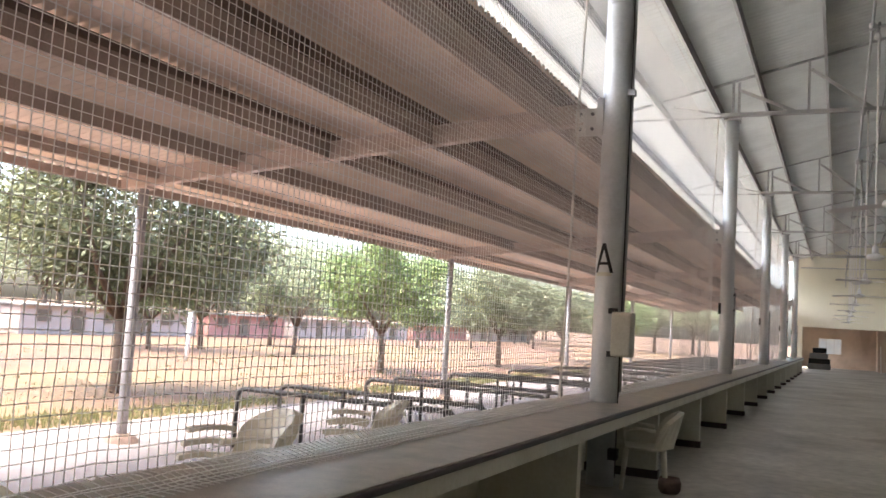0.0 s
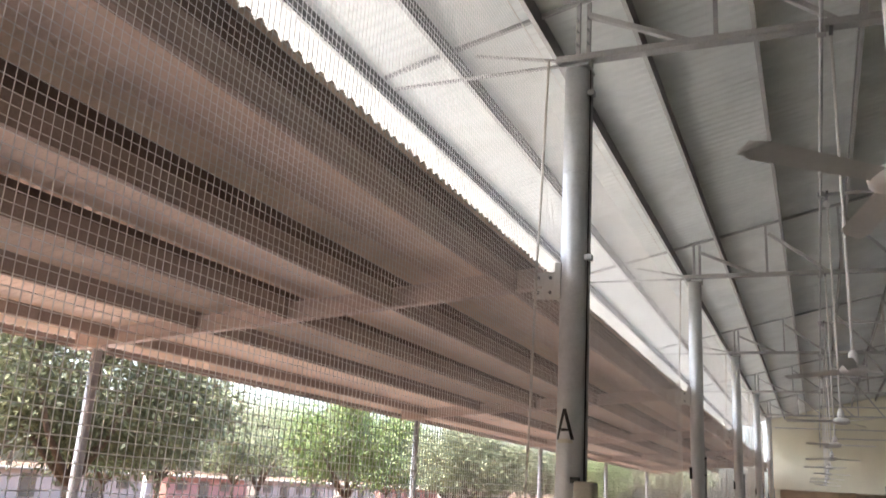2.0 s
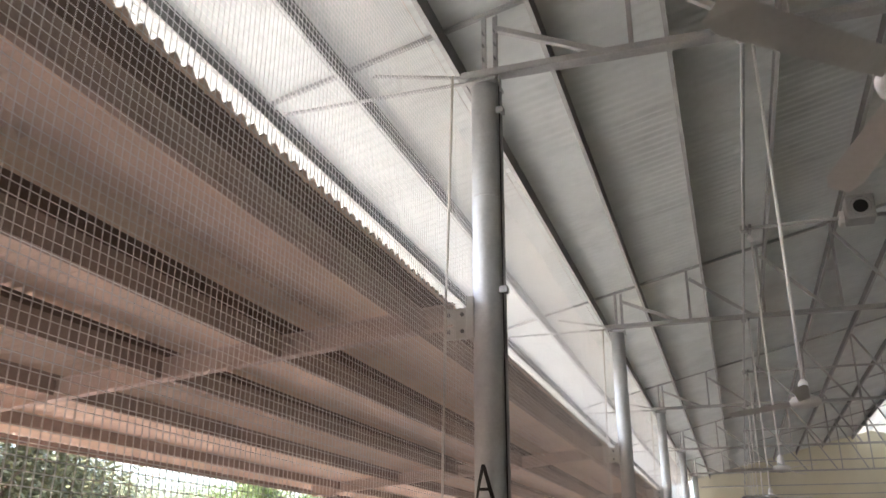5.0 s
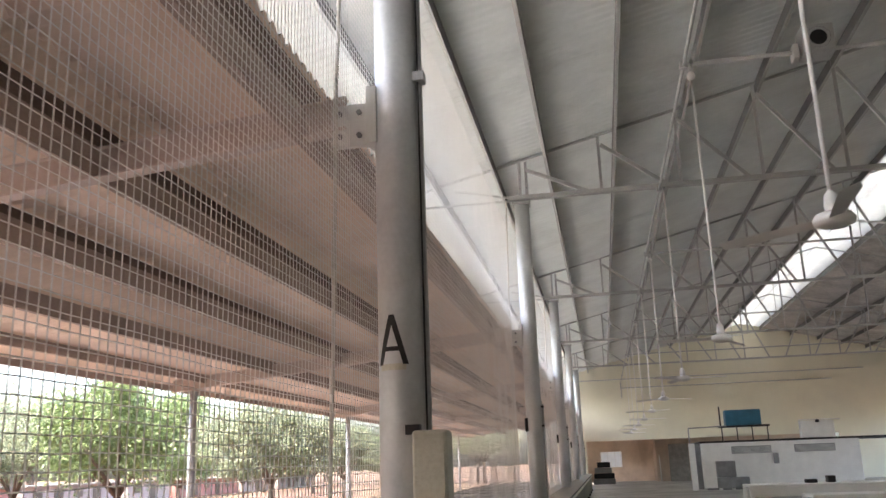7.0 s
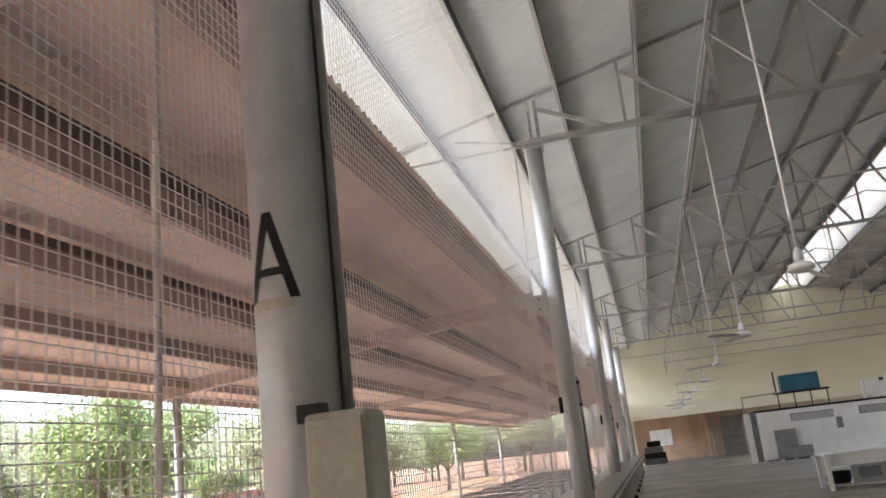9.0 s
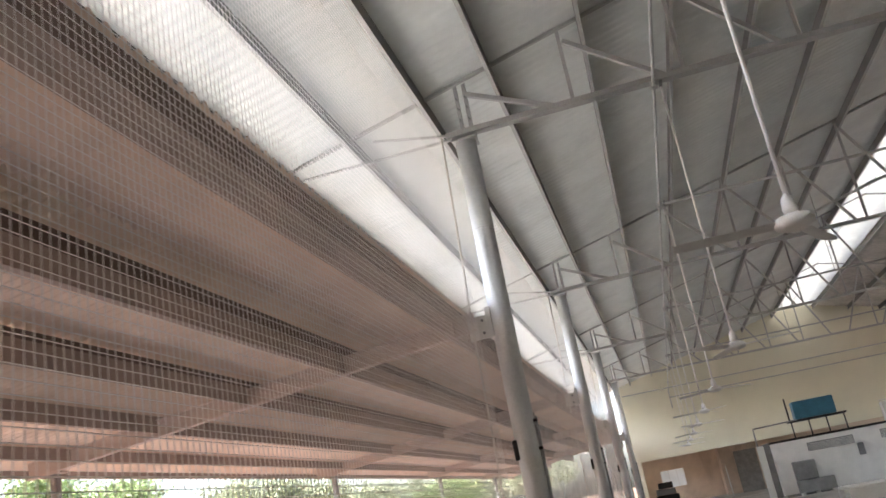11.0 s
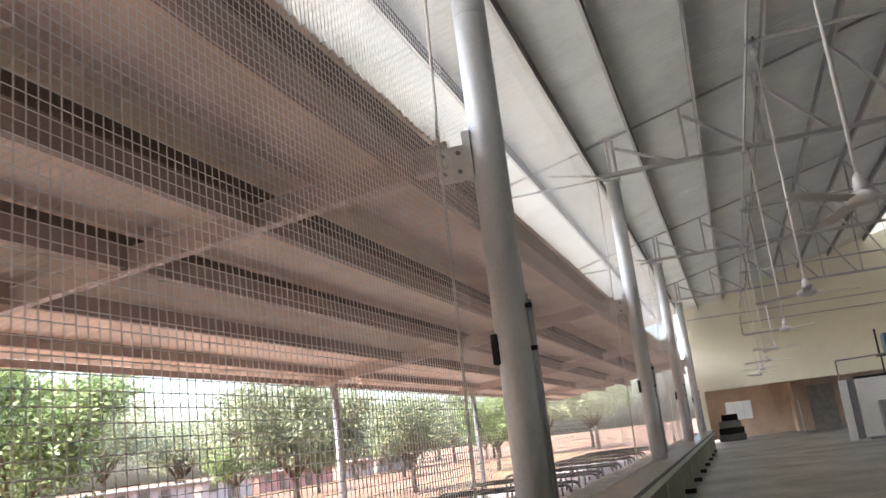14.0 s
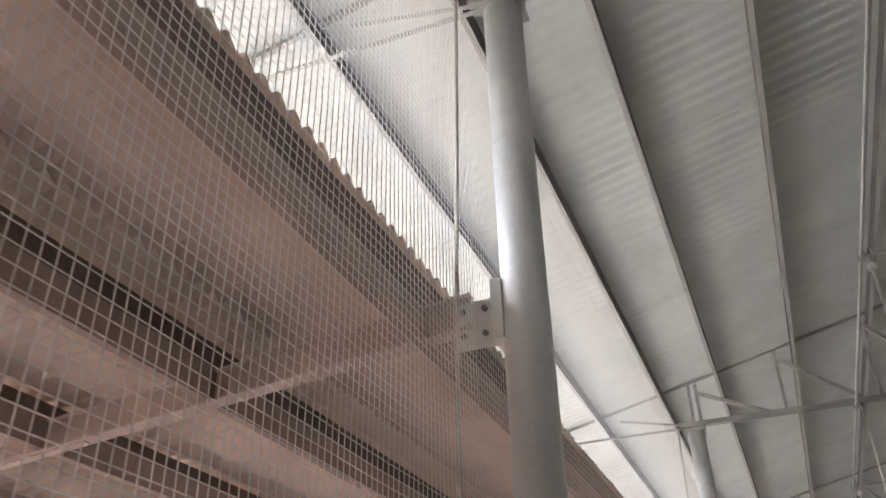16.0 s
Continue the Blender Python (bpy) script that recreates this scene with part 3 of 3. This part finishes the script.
for k, y in enumerate(COLS[1:]):
    net(y - BAY, y)


# ---------------------------------------------------------------- fans
def fan(at, top, size, turn):
    t = thing("ceiling_fan", "white three-blade ceiling fan on a long rod", "fan", at, "ceiling fans")
    part("rod", tube(B(), [(0, 0, 0.06), (0, 0, top - at[2])], 0.016, 8), M_white, t)
    part("hook", box(B(), -0.02, 0.02, -0.17, 0.02, top - at[2] - 0.03, top - at[2] + 0.03, 0.004), M_grey, t)
    part("canopy", lathe(B(), [(0.015, 0.2), (0.04, 0.17), (0.05, 0.1), (0.045, 0.06), (0.0, 0.06)], 16), M_white, t)
    part("motor", lathe(B(), [(0.0, 0.06), (0.06, 0.058), (0.11, 0.04), (0.13, 0.012), (0.125, -0.02), (0.08, -0.04), (0.03, -0.05), (0.0, -0.05)], 24), M_white, t)
    for k in range(3):
        a = radians(turn + 120 * k)
        bm = B()
        top_l, bot = [], []
        for i in range(9):
            u = i / 8
            d = 0.12 + u * (1.56 * size - 0.12)
            w = 0.045 + 0.022 * u - (0.03 if i == 8 else 0)
            top_l.append((d, w, 0.012 - 0.01 * u))
            bot.append((d, -w, -0.012 - 0.01 * u))
        R = Matrix.Rotation(a, 3, "Z")
        for zz in (0, 0.005):
            va = [bm.verts.new(R @ Vector((p[0], p[1], p[2] + zz))) for p in top_l]
            vb = [bm.verts.new(R @ Vector((p[0], p[1], p[2] + zz))) for p in bot]
            for i in range(8):
                bm.faces.new((va[i], va[i + 1], vb[i + 1], vb[i]))
        part("blade", bm, M_white, t)
    return t


for k in range(-3, 9):
    y = 8.85 + 0.12 + k * BAY / 2
    fan((0.52, y, 3.05), 6.74, 0.5, 23 + 41 * k)

# horn loudspeaker on the first cross tube
sp = thing("loudspeaker", "white box loudspeaker with a dark round cone on a steel tube", "loudspeaker", (2.1, 14.275, 6.6))
part("cabinet", box(B(), -0.2, 0.2, -0.2, 0.15, 0.02, 0.40, 0.02), M_truss, sp)
part("cone", lathe(B(), [(0.15, 0.0), (0.13, -0.02), (0.05, 0.04), (0.0, 0.03)], 20), M_blackm, sp).matrix_local = pose(0, -0.202, 0.21, 90, 0, 0)
part("bracket", box(B(), -0.3, -0.23, -0.1, 0.1, 0.0, 0.2, 0.01), M_white, sp)


# ---------------------------------------------------------------- far end of the hall
cb = thing("cold_room", "white panelled cabin with grey vents and a dark doorway", "cabin", (0, 49.0, 0))
part("front_panel", box(B(), 3.84, 11.3, 0.0, 0.08, 0.1, 2.28, 0.01), M_white, cb)
part("side_panel", box(B(), 3.80, 3.88, 0.085, 4.5, 0.1, 2.28), M_white, cb)
part("roof_panel", box(B(), 3.75, 13.6, 0.15, 4.6, 2.285, 2.38), M_blackm, cb, "dark roof edge")
part("jamb", box(B(), 3.22, 3.5, 0.2, 0.4, 0.0, 2.3, 0.005), M_white, cb)
part("door_leaf", box(B(), 3.52, 3.78, 0.3, 0.36, 0.05, 2.27), M_grey, cb)
for x in (5.25, 8.25):
    v = part("vent", box(B(), x, x + 1.9, -0.03, -0.001, 1.72, 2.08, 0.004), M_grey, cb, "grey louvred vent")
    for i in range(6):
        part("slat", box(B(), x + 0.03, x + 1.87, -0.045, -0.03, 1.75 + i * 0.052, 1.765 + i * 0.052), M_white, v)
part("switchgear", box(B(), 7.2, 7.45, -0.1, -0.001, 1.2, 1.7, 0.01), M_grey, cb)
part("hatch", box(B(), 4.4, 5.3, -0.5, -0.001, 0.62, 1.4, 0.04), M_grey, cb, "grey machine against the cabin")
part("machine_base", box(B(), 4.4, 5.9, -0.45, -0.001, 0.1, 0.61, 0.02), M_grey, cb)
for x in (4.45, 5.05, 5.7):
    part("foot", box(B(), x, x + 0.14, -0.42, -0.1, 0.0, 0.1), M_white, cb)
part("skirt", box(B(), 3.9, 11.25, 0.01, 0.07, 0.0, 0.1), M_grey, cb)
fr = thing("pipe_frame", "white pipe frame above the cabin", "frame", (0, 49.0, 0))
for p, q in (((3.3, 0.5, 0.0), (3.3, 0.5, 3.07)), ((3.3, 0.5, 3.07), (5.2, 0.5, 3.12))):
    part("pipe", tube(B(), [p, q], 0.03, 8), M_grey, fr)
tk = thing("blue_tank", "blue painted steel tank on a dark stand", "tank", (5.05, 50.0, 2.38))
part("body", box(B(), 0.2, 1.98, 0.0, 0.7, 0.77, 1.55, 0.04), M_blue, tk)
part("shelf", box(B(), -0.1, 2.35, -0.05, 0.75, 0.68, 0.76), M_blackm, tk)
for x in (-0.05, 0.7, 1.45, 2.2):
    part("leg", box(B(), x, x + 0.05, 0.0, 0.05, 0.0, 0.68), M_blackm, tk)
part("upright", box(B(), -0.1, -0.03, 0.0, 0.05, 0.76, 1.75), M_blackm, tk)
ck = thing("white_cabinet", "small white cabinet on the cabin roof", "cabinet", (8.9, 50.0, 2.38))
part("body", box(B(), 0.0, 1.6, 0.0, 0.5, 0.0, 0.85, 0.02), M_white, ck)
part("lamp", lathe(B(), [(0.0, 0.0), (0.1, 0.02), (0.1, 0.14), (0.0, 0.16)], 12, (0.8, -0.06, 0.75)), M_blackm, ck)
part("rail", tube(B(), [(-0.1, -0.03, 0.9), (1.9, -0.03, 0.9)], 0.025, 8), M_white, ck)


def serving_table(x, y, length, depth):
    t = thing("serving_table", "white framed serving table with a grey steel front", "table", (x, y, 0), "serving tables")
    part("top", box(B(), 0, length, 0, depth, 0.79, 0.85, 0.01), M_white, t)
    for lx in (0.0, length - 0.1):
        for ly in (0.0, depth - 0.1):
            part("leg", box(B(), lx, lx + 0.1, ly, ly + 0.1, 0, 0.79, 0.008), M_white, t)
    part("apron", box(B(), 0.1, length - 0.1, 0.02, 0.06, 0.55, 0.789, 0.004), M_white, t)
    front = part("front_panel", box(B(), 0.55, length - 0.12, 0.1, 0.14, 0.12, 0.54, 0.006), M_steel, t, "grey steel front panel")
    k = 0
    xx = 0.7
    while xx < length - 0.7:
        part("window", box(B(), xx, xx + 0.5, 0.085, 0.099, 0.25, 0.48, 0.004), M_grey, front)
        xx += 0.62
    part("shelf", box(B(), 0.1, length - 0.1, 0.15, depth - 0.05, 0.1, 0.13), M_steel, t)
    return t


def cooking_pot(x, y, z, r):
    bm = B()
    lathe(bm, [(0.0, 0.0), (r * 0.8, 0.0), (r, r * 0.4), (r, r * 1.1), (r * 1.05, r * 1.12), (r * 0.96, r * 1.1), (r * 0.9, r * 0.4), (0.0, r * 0.1)], 20, (x, y, z))
    return tagged(part("cooking_pot", bm, M_blackm), "blackened round cooking pot under a serving table", "pot", "cooking pots")


serving_table(2.75, 28.2, 4.6, 1.3)
serving_table(2.85, 21.4, 4.6, 1.0)
cooking_pot(3.1, 28.7, 0.131, 0.25)
cooking_pot(3.2, 21.9, 0.131, 0.24)
for x, w in ((4.3, 0.28), (4.85, 0.2)):
    tagged(part("small_appliance", box(B(), x, x + w, 28.6, 28.9, 0.852, 0.852 + (0.1 if w > 0.25 else 0.18), 0.015), M_blackm), "small black appliance on a white serving table", "appliance", "small appliances")
st = thing("stacked_crates", "stack of dark plastic crates against the wall", "crates", (-1.9, 65.5, 0))
for i, (dx, w) in enumerate(((0, 1.5), (0.05, 1.4), (0.1, 1.2), (0.3, 0.9))):
    bm = B()
    box(bm, dx, dx + w, 0, 0.8, i * 0.38, i * 0.38 + 0.36, 0.03)
    part("crate", bm, M_blackm if i % 2 else M_grey, st)
tagged(part("standing_pipe", tube(B(), [(2.75, 66, 0), (2.7, 66, 1.85)], 0.03), M_white), "white pipe standing upright on the floor", "pipe")
tagged(part("curtain", box(B(), 3.5, 4.9, 68.0, 68.1, 0.0, 2.6, 0.03), M_cement), "pale grey hanging cloth in the recess", "cloth")


# ---------------------------------------------------------------- plastic chairs
def plastic_chair(label, at, turn, name="plastic_chair", layers=1):
    t = thing(name, label, "chair", at)
    t.rotation_euler = (0, 0, radians(turn))
    for s in range(layers):
        dz = 0.09 * s
        dy = 0.028 * s
        if s == 0:
            for lx in (-0.22, 0.22):
                for ly in (-0.2, 0.2):
                    part("leg", tube(B(), [(lx * 1.1, ly * 1.15, 0), (lx * 0.95, ly * 0.95, 0.43)], 0.022, 6, 0.03), M_plastic, t)
        part("seat", box(B(), -0.23, 0.23, -0.22 + dy, 0.22 + dy, 0.42 + dz, 0.45 + dz, 0.014), M_plastic, t)
        bm = B()
        n = 11
        prevr = None
        for i in range(n):
            a = math.pi * (i / (n - 1))
            x, yy = -0.27 * math.cos(a), 0.08 + 0.2 * math.sin(a) + dy
            zt = (0.62 + 0.22 * math.sin(a) ** 0.6 if layers == 1 else 0.71 + 0.15 * math.sin(a) ** 0.8) + dz
            zb = 0.45 + dz if s == 0 else zt - 0.17
            ring = [bm.verts.new(v) for v in ((x, yy, zb), (x * 1.06, yy * 1.06 + 0.05, zt), (x * 1.16, yy * 1.1 + 0.09, zt - 0.012), (x * 1.05, yy * 1.02 + 0.015, zb))]
            if prevr:
                for k in range(4):
                    bm.faces.new((prevr[k], prevr[(k + 1) % 4], ring[(k + 1) % 4], ring[k]))
            prevr = ring
        part("backrest", bm, M_plastic, t)
        for sx in (-1, 1) if layers > 1 else ():
            bm = B()
            prevr = None
            for i in range(6):
                u = i / 5
                x, yy, zt = sx * (0.288 + 0.012 * math.sin(math.pi * u)), 0.09 - 0.33 * u + dy, 0.71 + 0.015 * math.sin(math.pi * u) + dz
                ring = [bm.verts.new(v) for v in ((x - 0.03, yy, zt - 0.035), (x - 0.03, yy, zt), (x + 0.03, yy, zt), (x + 0.03, yy, zt - 0.035))]
                if prevr:
                    for k in range(4):
                        bm.faces.new((prevr[k], prevr[(k + 1) % 4], ring[(k + 1) % 4], ring[k]))
                else:
                    bm.faces.new(ring)
                prevr = ring
            bm.faces.new(prevr[::-1])
            part("armrest", bm, M_plastic, t)
        for sx in (-1, 1) if layers == 1 else ():
            part("armrest", tube(B(), [(sx * 0.27, 0.1 + dy, 0.63 + dz), (sx * 0.29, -0.1 + dy, 0.65 + dz), (sx * 0.28, -0.22 + dy, 0.62 + dz), (sx * 0.25, -0.22 + dy, 0.44 + dz)], 0.02, 6), M_plastic, t)
    return t


plastic_chair("ivory plastic armchair pushed under the counter", (-1.83, 9.0, 0), -78)
tagged(part("waste_bin", lathe(B(), [(0.0, 0.01), (0.09, 0.01), (0.115, 0.05), (0.12, 0.12), (0.1, 0.17), (0.085, 0.17), (0.08, 0.06), (0.0, 0.05)], 16, (-1.53, 8.85, 0)), M_mud), "small brown round pot on the floor by the counter", "pot")
plastic_chair("stack of ivory plastic chairs on the paving", (-3.6, 4.15, GROUND), -28, layers=6)
plastic_chair("stack of ivory plastic chairs turned along the counter", (-3.65, 5.75, GROUND), -62, layers=6)
plastic_chair("short stack of ivory plastic chairs on the paving", (-3.6, 2.45, GROUND), 70, layers=3)


# ---------------------------------------------------------------- queue rails on the veranda
def rail(y, xa=-7.8, xb=-4.35):
    t = thing("tube_rail", "black enamelled bent-tube rail on the paving", "rail", (0, y, GROUND), "queue rails")
    h, c = 0.84, 0.14
    pts = [(xa, 0, 0), (xa, 0, h - c)] + [(xa + c - c * math.cos(a), 0, h - c + c * math.sin(a)) for a in (0.4, 0.8, 1.2)] + [(xa + c, 0, h), (xb - c, 0, h)] + [(xb - c + c * math.sin(a), 0, h - c + c * math.cos(a)) for a in (0.4, 0.8, 1.2)] + [(xb, 0, h - c), (xb, 0, 0)]
    part("hoop", tube(B(), pts, 0.037, 8), M_black, t)
    for f in (0.33, 0.66):
        x = xa + (xb - xa) * f
        part("leg", tube(B(), [(x, 0, 0), (x, 0, h)], 0.03, 8), M_black, t)
    return t


r0 = rail(9.65)
yy = 9.65
for k in range(1, 26):
    yy += 1.05 if k % 2 else 2.65
    copy_thing(r0, pose(0, yy, GROUND))


# ---------------------------------------------------------------- outdoors
bm = B()
n = 90
grid = []
for i in range(n + 1):
    u = i / n
    x = -2.79 - (u ** 2.2) * 900
    col = []
    for j in range(n + 1):
        v = j / n * 2 - 1
        y = 25 + (abs(v) ** 2.2) * math.copysign(900, v)
        z = GROUND - 0.06 + (0.12 * noise.noise((x * 0.15, y * 0.15, 0)) + 0.03 * noise.noise((x * 0.9, y * 0.9, 3)) if x < -11.0 else -0.1)
        col.append(bm.verts.new((x, y, z)))
    grid.append(col)
for i in range(n):
    for j in range(n):
        bm.faces.new((grid[i][j], grid[i][j + 1], grid[i + 1][j + 1], grid[i + 1][j])).smooth = True
structure("ground", bm, M_ground, "dry ochre earth with patches of thin grass", "ground")
structure("ground_east", box(B(), 20.36, 900, -900, 900, -0.6, -0.4), M_ground, "dry ochre earth beside the hall", "ground")
structure("pavement", box(B(), -10.75, -2.79, Y0 - 3, 64, GROUND - 0.25, GROUND), M_pave, "pinkish cement paving under the veranda", "pavement")


def tree_meshes(seed, h, crown_r, leaves, leafmat, flat=0.75):
    rnd = random.Random(seed)
    bm = B()
    th = h * (0.25 if h > 6 else 0.31)
    lean = rnd.uniform(-0.1, 0.1)
    tube(bm, [(0, 0, -0.2), (lean * 0.5, 0.03, th * 0.5), (lean, 0, th)], 0.03 * h, 8, 0.022 * h)
    tips = []
    for k in range(7):
        a = 2 * math.pi * k / 7 + rnd.uniform(-0.3, 0.3)
        rr = crown_r * rnd.uniform(0.4, 0.75)
        mid = Vector((lean + math.cos(a) * rr * 0.45, math.sin(a) * rr * 0.45, th + (h - th) * rnd.uniform(0.2, 0.35)))
        tip = Vector((lean + math.cos(a) * rr, math.sin(a) * rr, th + (h - th) * rnd.uniform(0.4, 0.8)))
        tube(bm, [(lean, 0, th - 0.05), mid, tip], 0.016 * h, 6, 0.005 * h)
        tips += [mid, tip]
        for q in range(3):
            t2 = tip + Vector((rnd.uniform(-1, 1), rnd.uniform(-1, 1), rnd.uniform(-0.2, 0.9))) * crown_r * 0.35
            tube(bm, [mid.lerp(tip, 0.6), t2], 0.005 * h, 5, 0.002 * h)
            tips.append(t2)
    trunk = bm
    # clumps of leaves on an uneven crown
    verts, faces = [], []
    cz = th + (h - th) * 0.52
    clumps = []
    while len(clumps) < 70:
        d = Vector((rnd.gauss(0, 1), rnd.gauss(0, 1), rnd.gauss(0, 1))).normalized()
        rr = rnd.uniform(0.45, 1.0) ** 0.6 * (0.80 + 0.62 * noise.noise(d * 2.0 + Vector((seed, 0, 0))))
        p = Vector((d.x * crown_r * rr, d.y * crown_r * rr, d.z * (h - th) * 0.52 * rr))
        if p.z < -(h - th) * (0.36 if h > 6 else 0.26) * (0.7 + 0.5 * rnd.random()):
            continue
        clumps.append(p + Vector((lean, 0, cz)))
    per = leaves // len(clumps)
    for c in clumps:
        out = (c - Vector((lean, 0, cz * 0.8))).normalized()
        cr = crown_r * rnd.uniform(0.12, 0.25)
        for q in range(per):
            o = Vector((rnd.gauss(0, 1), rnd.gauss(0, 1), rnd.gauss(0, 0.8))) * cr * 0.6
            p = c + o
            dirn = (out * 0.7 + Vector((rnd.uniform(-1, 1), rnd.uniform(-1, 1), rnd.uniform(-1.1, 0.4)))).normalized()
            ln = rnd.uniform(0.12, 0.22)
            sidev = dirn.cross(Vector((rnd.uniform(-1, 1), rnd.uniform(-1, 1), rnd.uniform(-1, 1)))).normalized() * ln * 0.17
            b = len(verts)
            verts += [p, p + dirn * ln * 0.5 + sidev, p + dirn * ln, p + dirn * ln * 0.5 - sidev]
            faces.append((b, b + 1, b + 2, b + 3))
    me = bpy.data.meshes.new("crown")
    me.from_pydata([tuple(v) for v in verts], [], faces)
    me.materials.append(leafmat)
    mt = bpy.data.meshes.new("trunk")
    trunk.to_mesh(mt)
    trunk.free()
    mt.materials.append(M_bark)
    return mt, me


def tree(meshes, x, y, label, s=1.0, turn=0):
    t = thing("tree", label, "tree", (x, y, GROUND - 0.05), "trees on the field")
    t.scale = (s, s, s)
    t.rotation_euler = (0, 0, radians(turn))
    a, b = new("trunk", meshes[0]), new("crown", meshes[1])
    a.parent = b.parent = t
    return t


TA = tree_meshes(3, 6.6, 3.9, 40000, M_leaf)
TB = tree_meshes(8, 4.7, 2.75, 24000, M_leaf2)
TC = tree_meshes(14, 4.8, 2.8, 24000, M_leaf3)
TD = tree_meshes(21, 5.0, 2.6, 12000, M_leaf2)
tree(TA, -14.75, 14.2, "large dark green mango tree with a brown trunk", 1.0, 20)
tree(TC, -15.5, 27.8, "round green tree with a forked slender trunk", 1.0, 0)
tree(TB, -15.6, 40.3, "round grey-green tree with a slender trunk", 1.05, 60)
tree(TB, -16.5, 54.0, "round grey-green tree with a slender trunk", 1.0, 150)
tree(TC, -16.5, 70.0, "round green tree with a forked slender trunk", 1.0, 200)
tree(TB, -16.0, 1.5, "round grey-green tree with a slender trunk", 1.1, 100)
tree(TD, -27.3, 31.4, "small grey-green tree on the dry field", 0.95, 30)
tree(TD, -24.5, 35.0, "small grey-green tree on the dry field", 0.85, 250)
rt = random.Random(5)
for k in range(10):
    x = -27 - rt.uniform(0, 9)
    y = 8 + k * 11.5 + rt.uniform(-4, 4)
    tree(rt.choice((TB, TC, TD)), x, y, "grey-green tree on the dry field", rt.uniform(0.75, 1.05), rt.uniform(0, 360))
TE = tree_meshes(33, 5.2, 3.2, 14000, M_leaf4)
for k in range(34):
    tree(TE, -46 - rt.uniform(0, 9), -12 + k * 5.2 + rt.uniform(-2, 2), "tall green tree behind the low buildings, paled for haze", rt.uniform(1.1, 1.75), rt.uniform(0, 360))
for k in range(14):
    tree(TE, -14 - k * 3.2 + rt.uniform(-1, 1), 100 + rt.uniform(0, 14), "tall green tree at the far end of the field, paled for haze", rt.uniform(1.1, 1.6), rt.uniform(0, 360))


def low_building(y, w, material, label):
    t = thing("low_building", label, "building", (-40.0, y, GROUND), "low buildings")
    part("wall", box(B(), -4, 0, 0, w, -0.3, 1.5), material, t)
    part("roof", box(B(), -4.3, 0.35, -0.2, w + 0.2, 1.505, 1.6), M_cement, t)
    k = 0
    yy = 1.0
    while yy < w - 1.5:
        part("door" if k % 2 else "window", box(B(), 0.003, 0.06, yy, yy + 1.0, 0.05 if k % 2 else 0.65, 1.3), M_dark, t)
        yy += 2.4
        k += 1
    return t


y = 0.0
for k in range(10):
    w = (9, 12, 7, 14)[k % 4]
    low_building(y, w, (M_pinkw, M_red, M_pinkw)[k % 3], ("pale pink plastered low building", "faded red plastered low building", "pale pink plastered low building with dark doors")[k % 3])
    y += w + 1.2
tagged(part("white_pole", tube(B(), [(-21.5, 24, GROUND - 0.1), (-21.5, 24, 1.4)], 0.07), M_white), "short white pole standing on the dry field", "pole")


def tufts(name, label, count, x0, x1, y0, y1, material, seed, flat):
    rnd = random.Random(seed)
    verts, faces = [], []
    for k in range(count):
        x, y = rnd.uniform(x0, x1), rnd.uniform(y0, y1)
        if noise.noise((x * 0.5, y * 0.35, seed)) < -0.05:
            continue
        for q in range(2 if flat else 7):
            a = rnd.uniform(0, 6.283)
            ln = rnd.uniform(0.05, 0.12) if flat else rnd.uniform(0.04, 0.12)
            px, py = x + rnd.gauss(0, 0.08), y + rnd.gauss(0, 0.08)
            z = GROUND - 0.03 + rnd.uniform(0, 0.03)
            dx, dy = math.cos(a), math.sin(a)
            up = 0.25 if flat else 0.9
            w = 0.022 if flat else 0.012
            b = len(verts)
            verts += [(px - dy * w, py + dx * w, z), (px + dy * w, py - dx * w, z), (px + dx * ln * (1 - up) + dy * w * 0.3, py + dy * ln * (1 - up), z + ln * up), (px + dx * ln * (1 - up) - dy * w * 0.3, py + dy * ln * (1 - up), z + ln * up)]
            faces.append((b, b + 1, b + 2, b + 3))
    me = bpy.data.meshes.new(name)
    me.from_pydata(verts, [], faces)
    me.materials.append(material)
    return tagged(new(name, me), label, "plants", kind="stuff")


tufts("grass", "thin green grass along the paving edge", 2400, -12.2, -10.8, -2, 40, M_grass, 4, False)
tufts("grass_patch", "patchy dry grass on the field", 900, -30, -12.5, 0, 60, M_grass, 9, False)
M_litter = leaf_material("dry leaves", (0.10, 0.06, 0.035), (0.30, 0.20, 0.11))
tufts("leaf_litter", "fallen dry brown leaves under the trees", 6000, -17.5, -10.85, 4, 34, M_litter, 6, True)
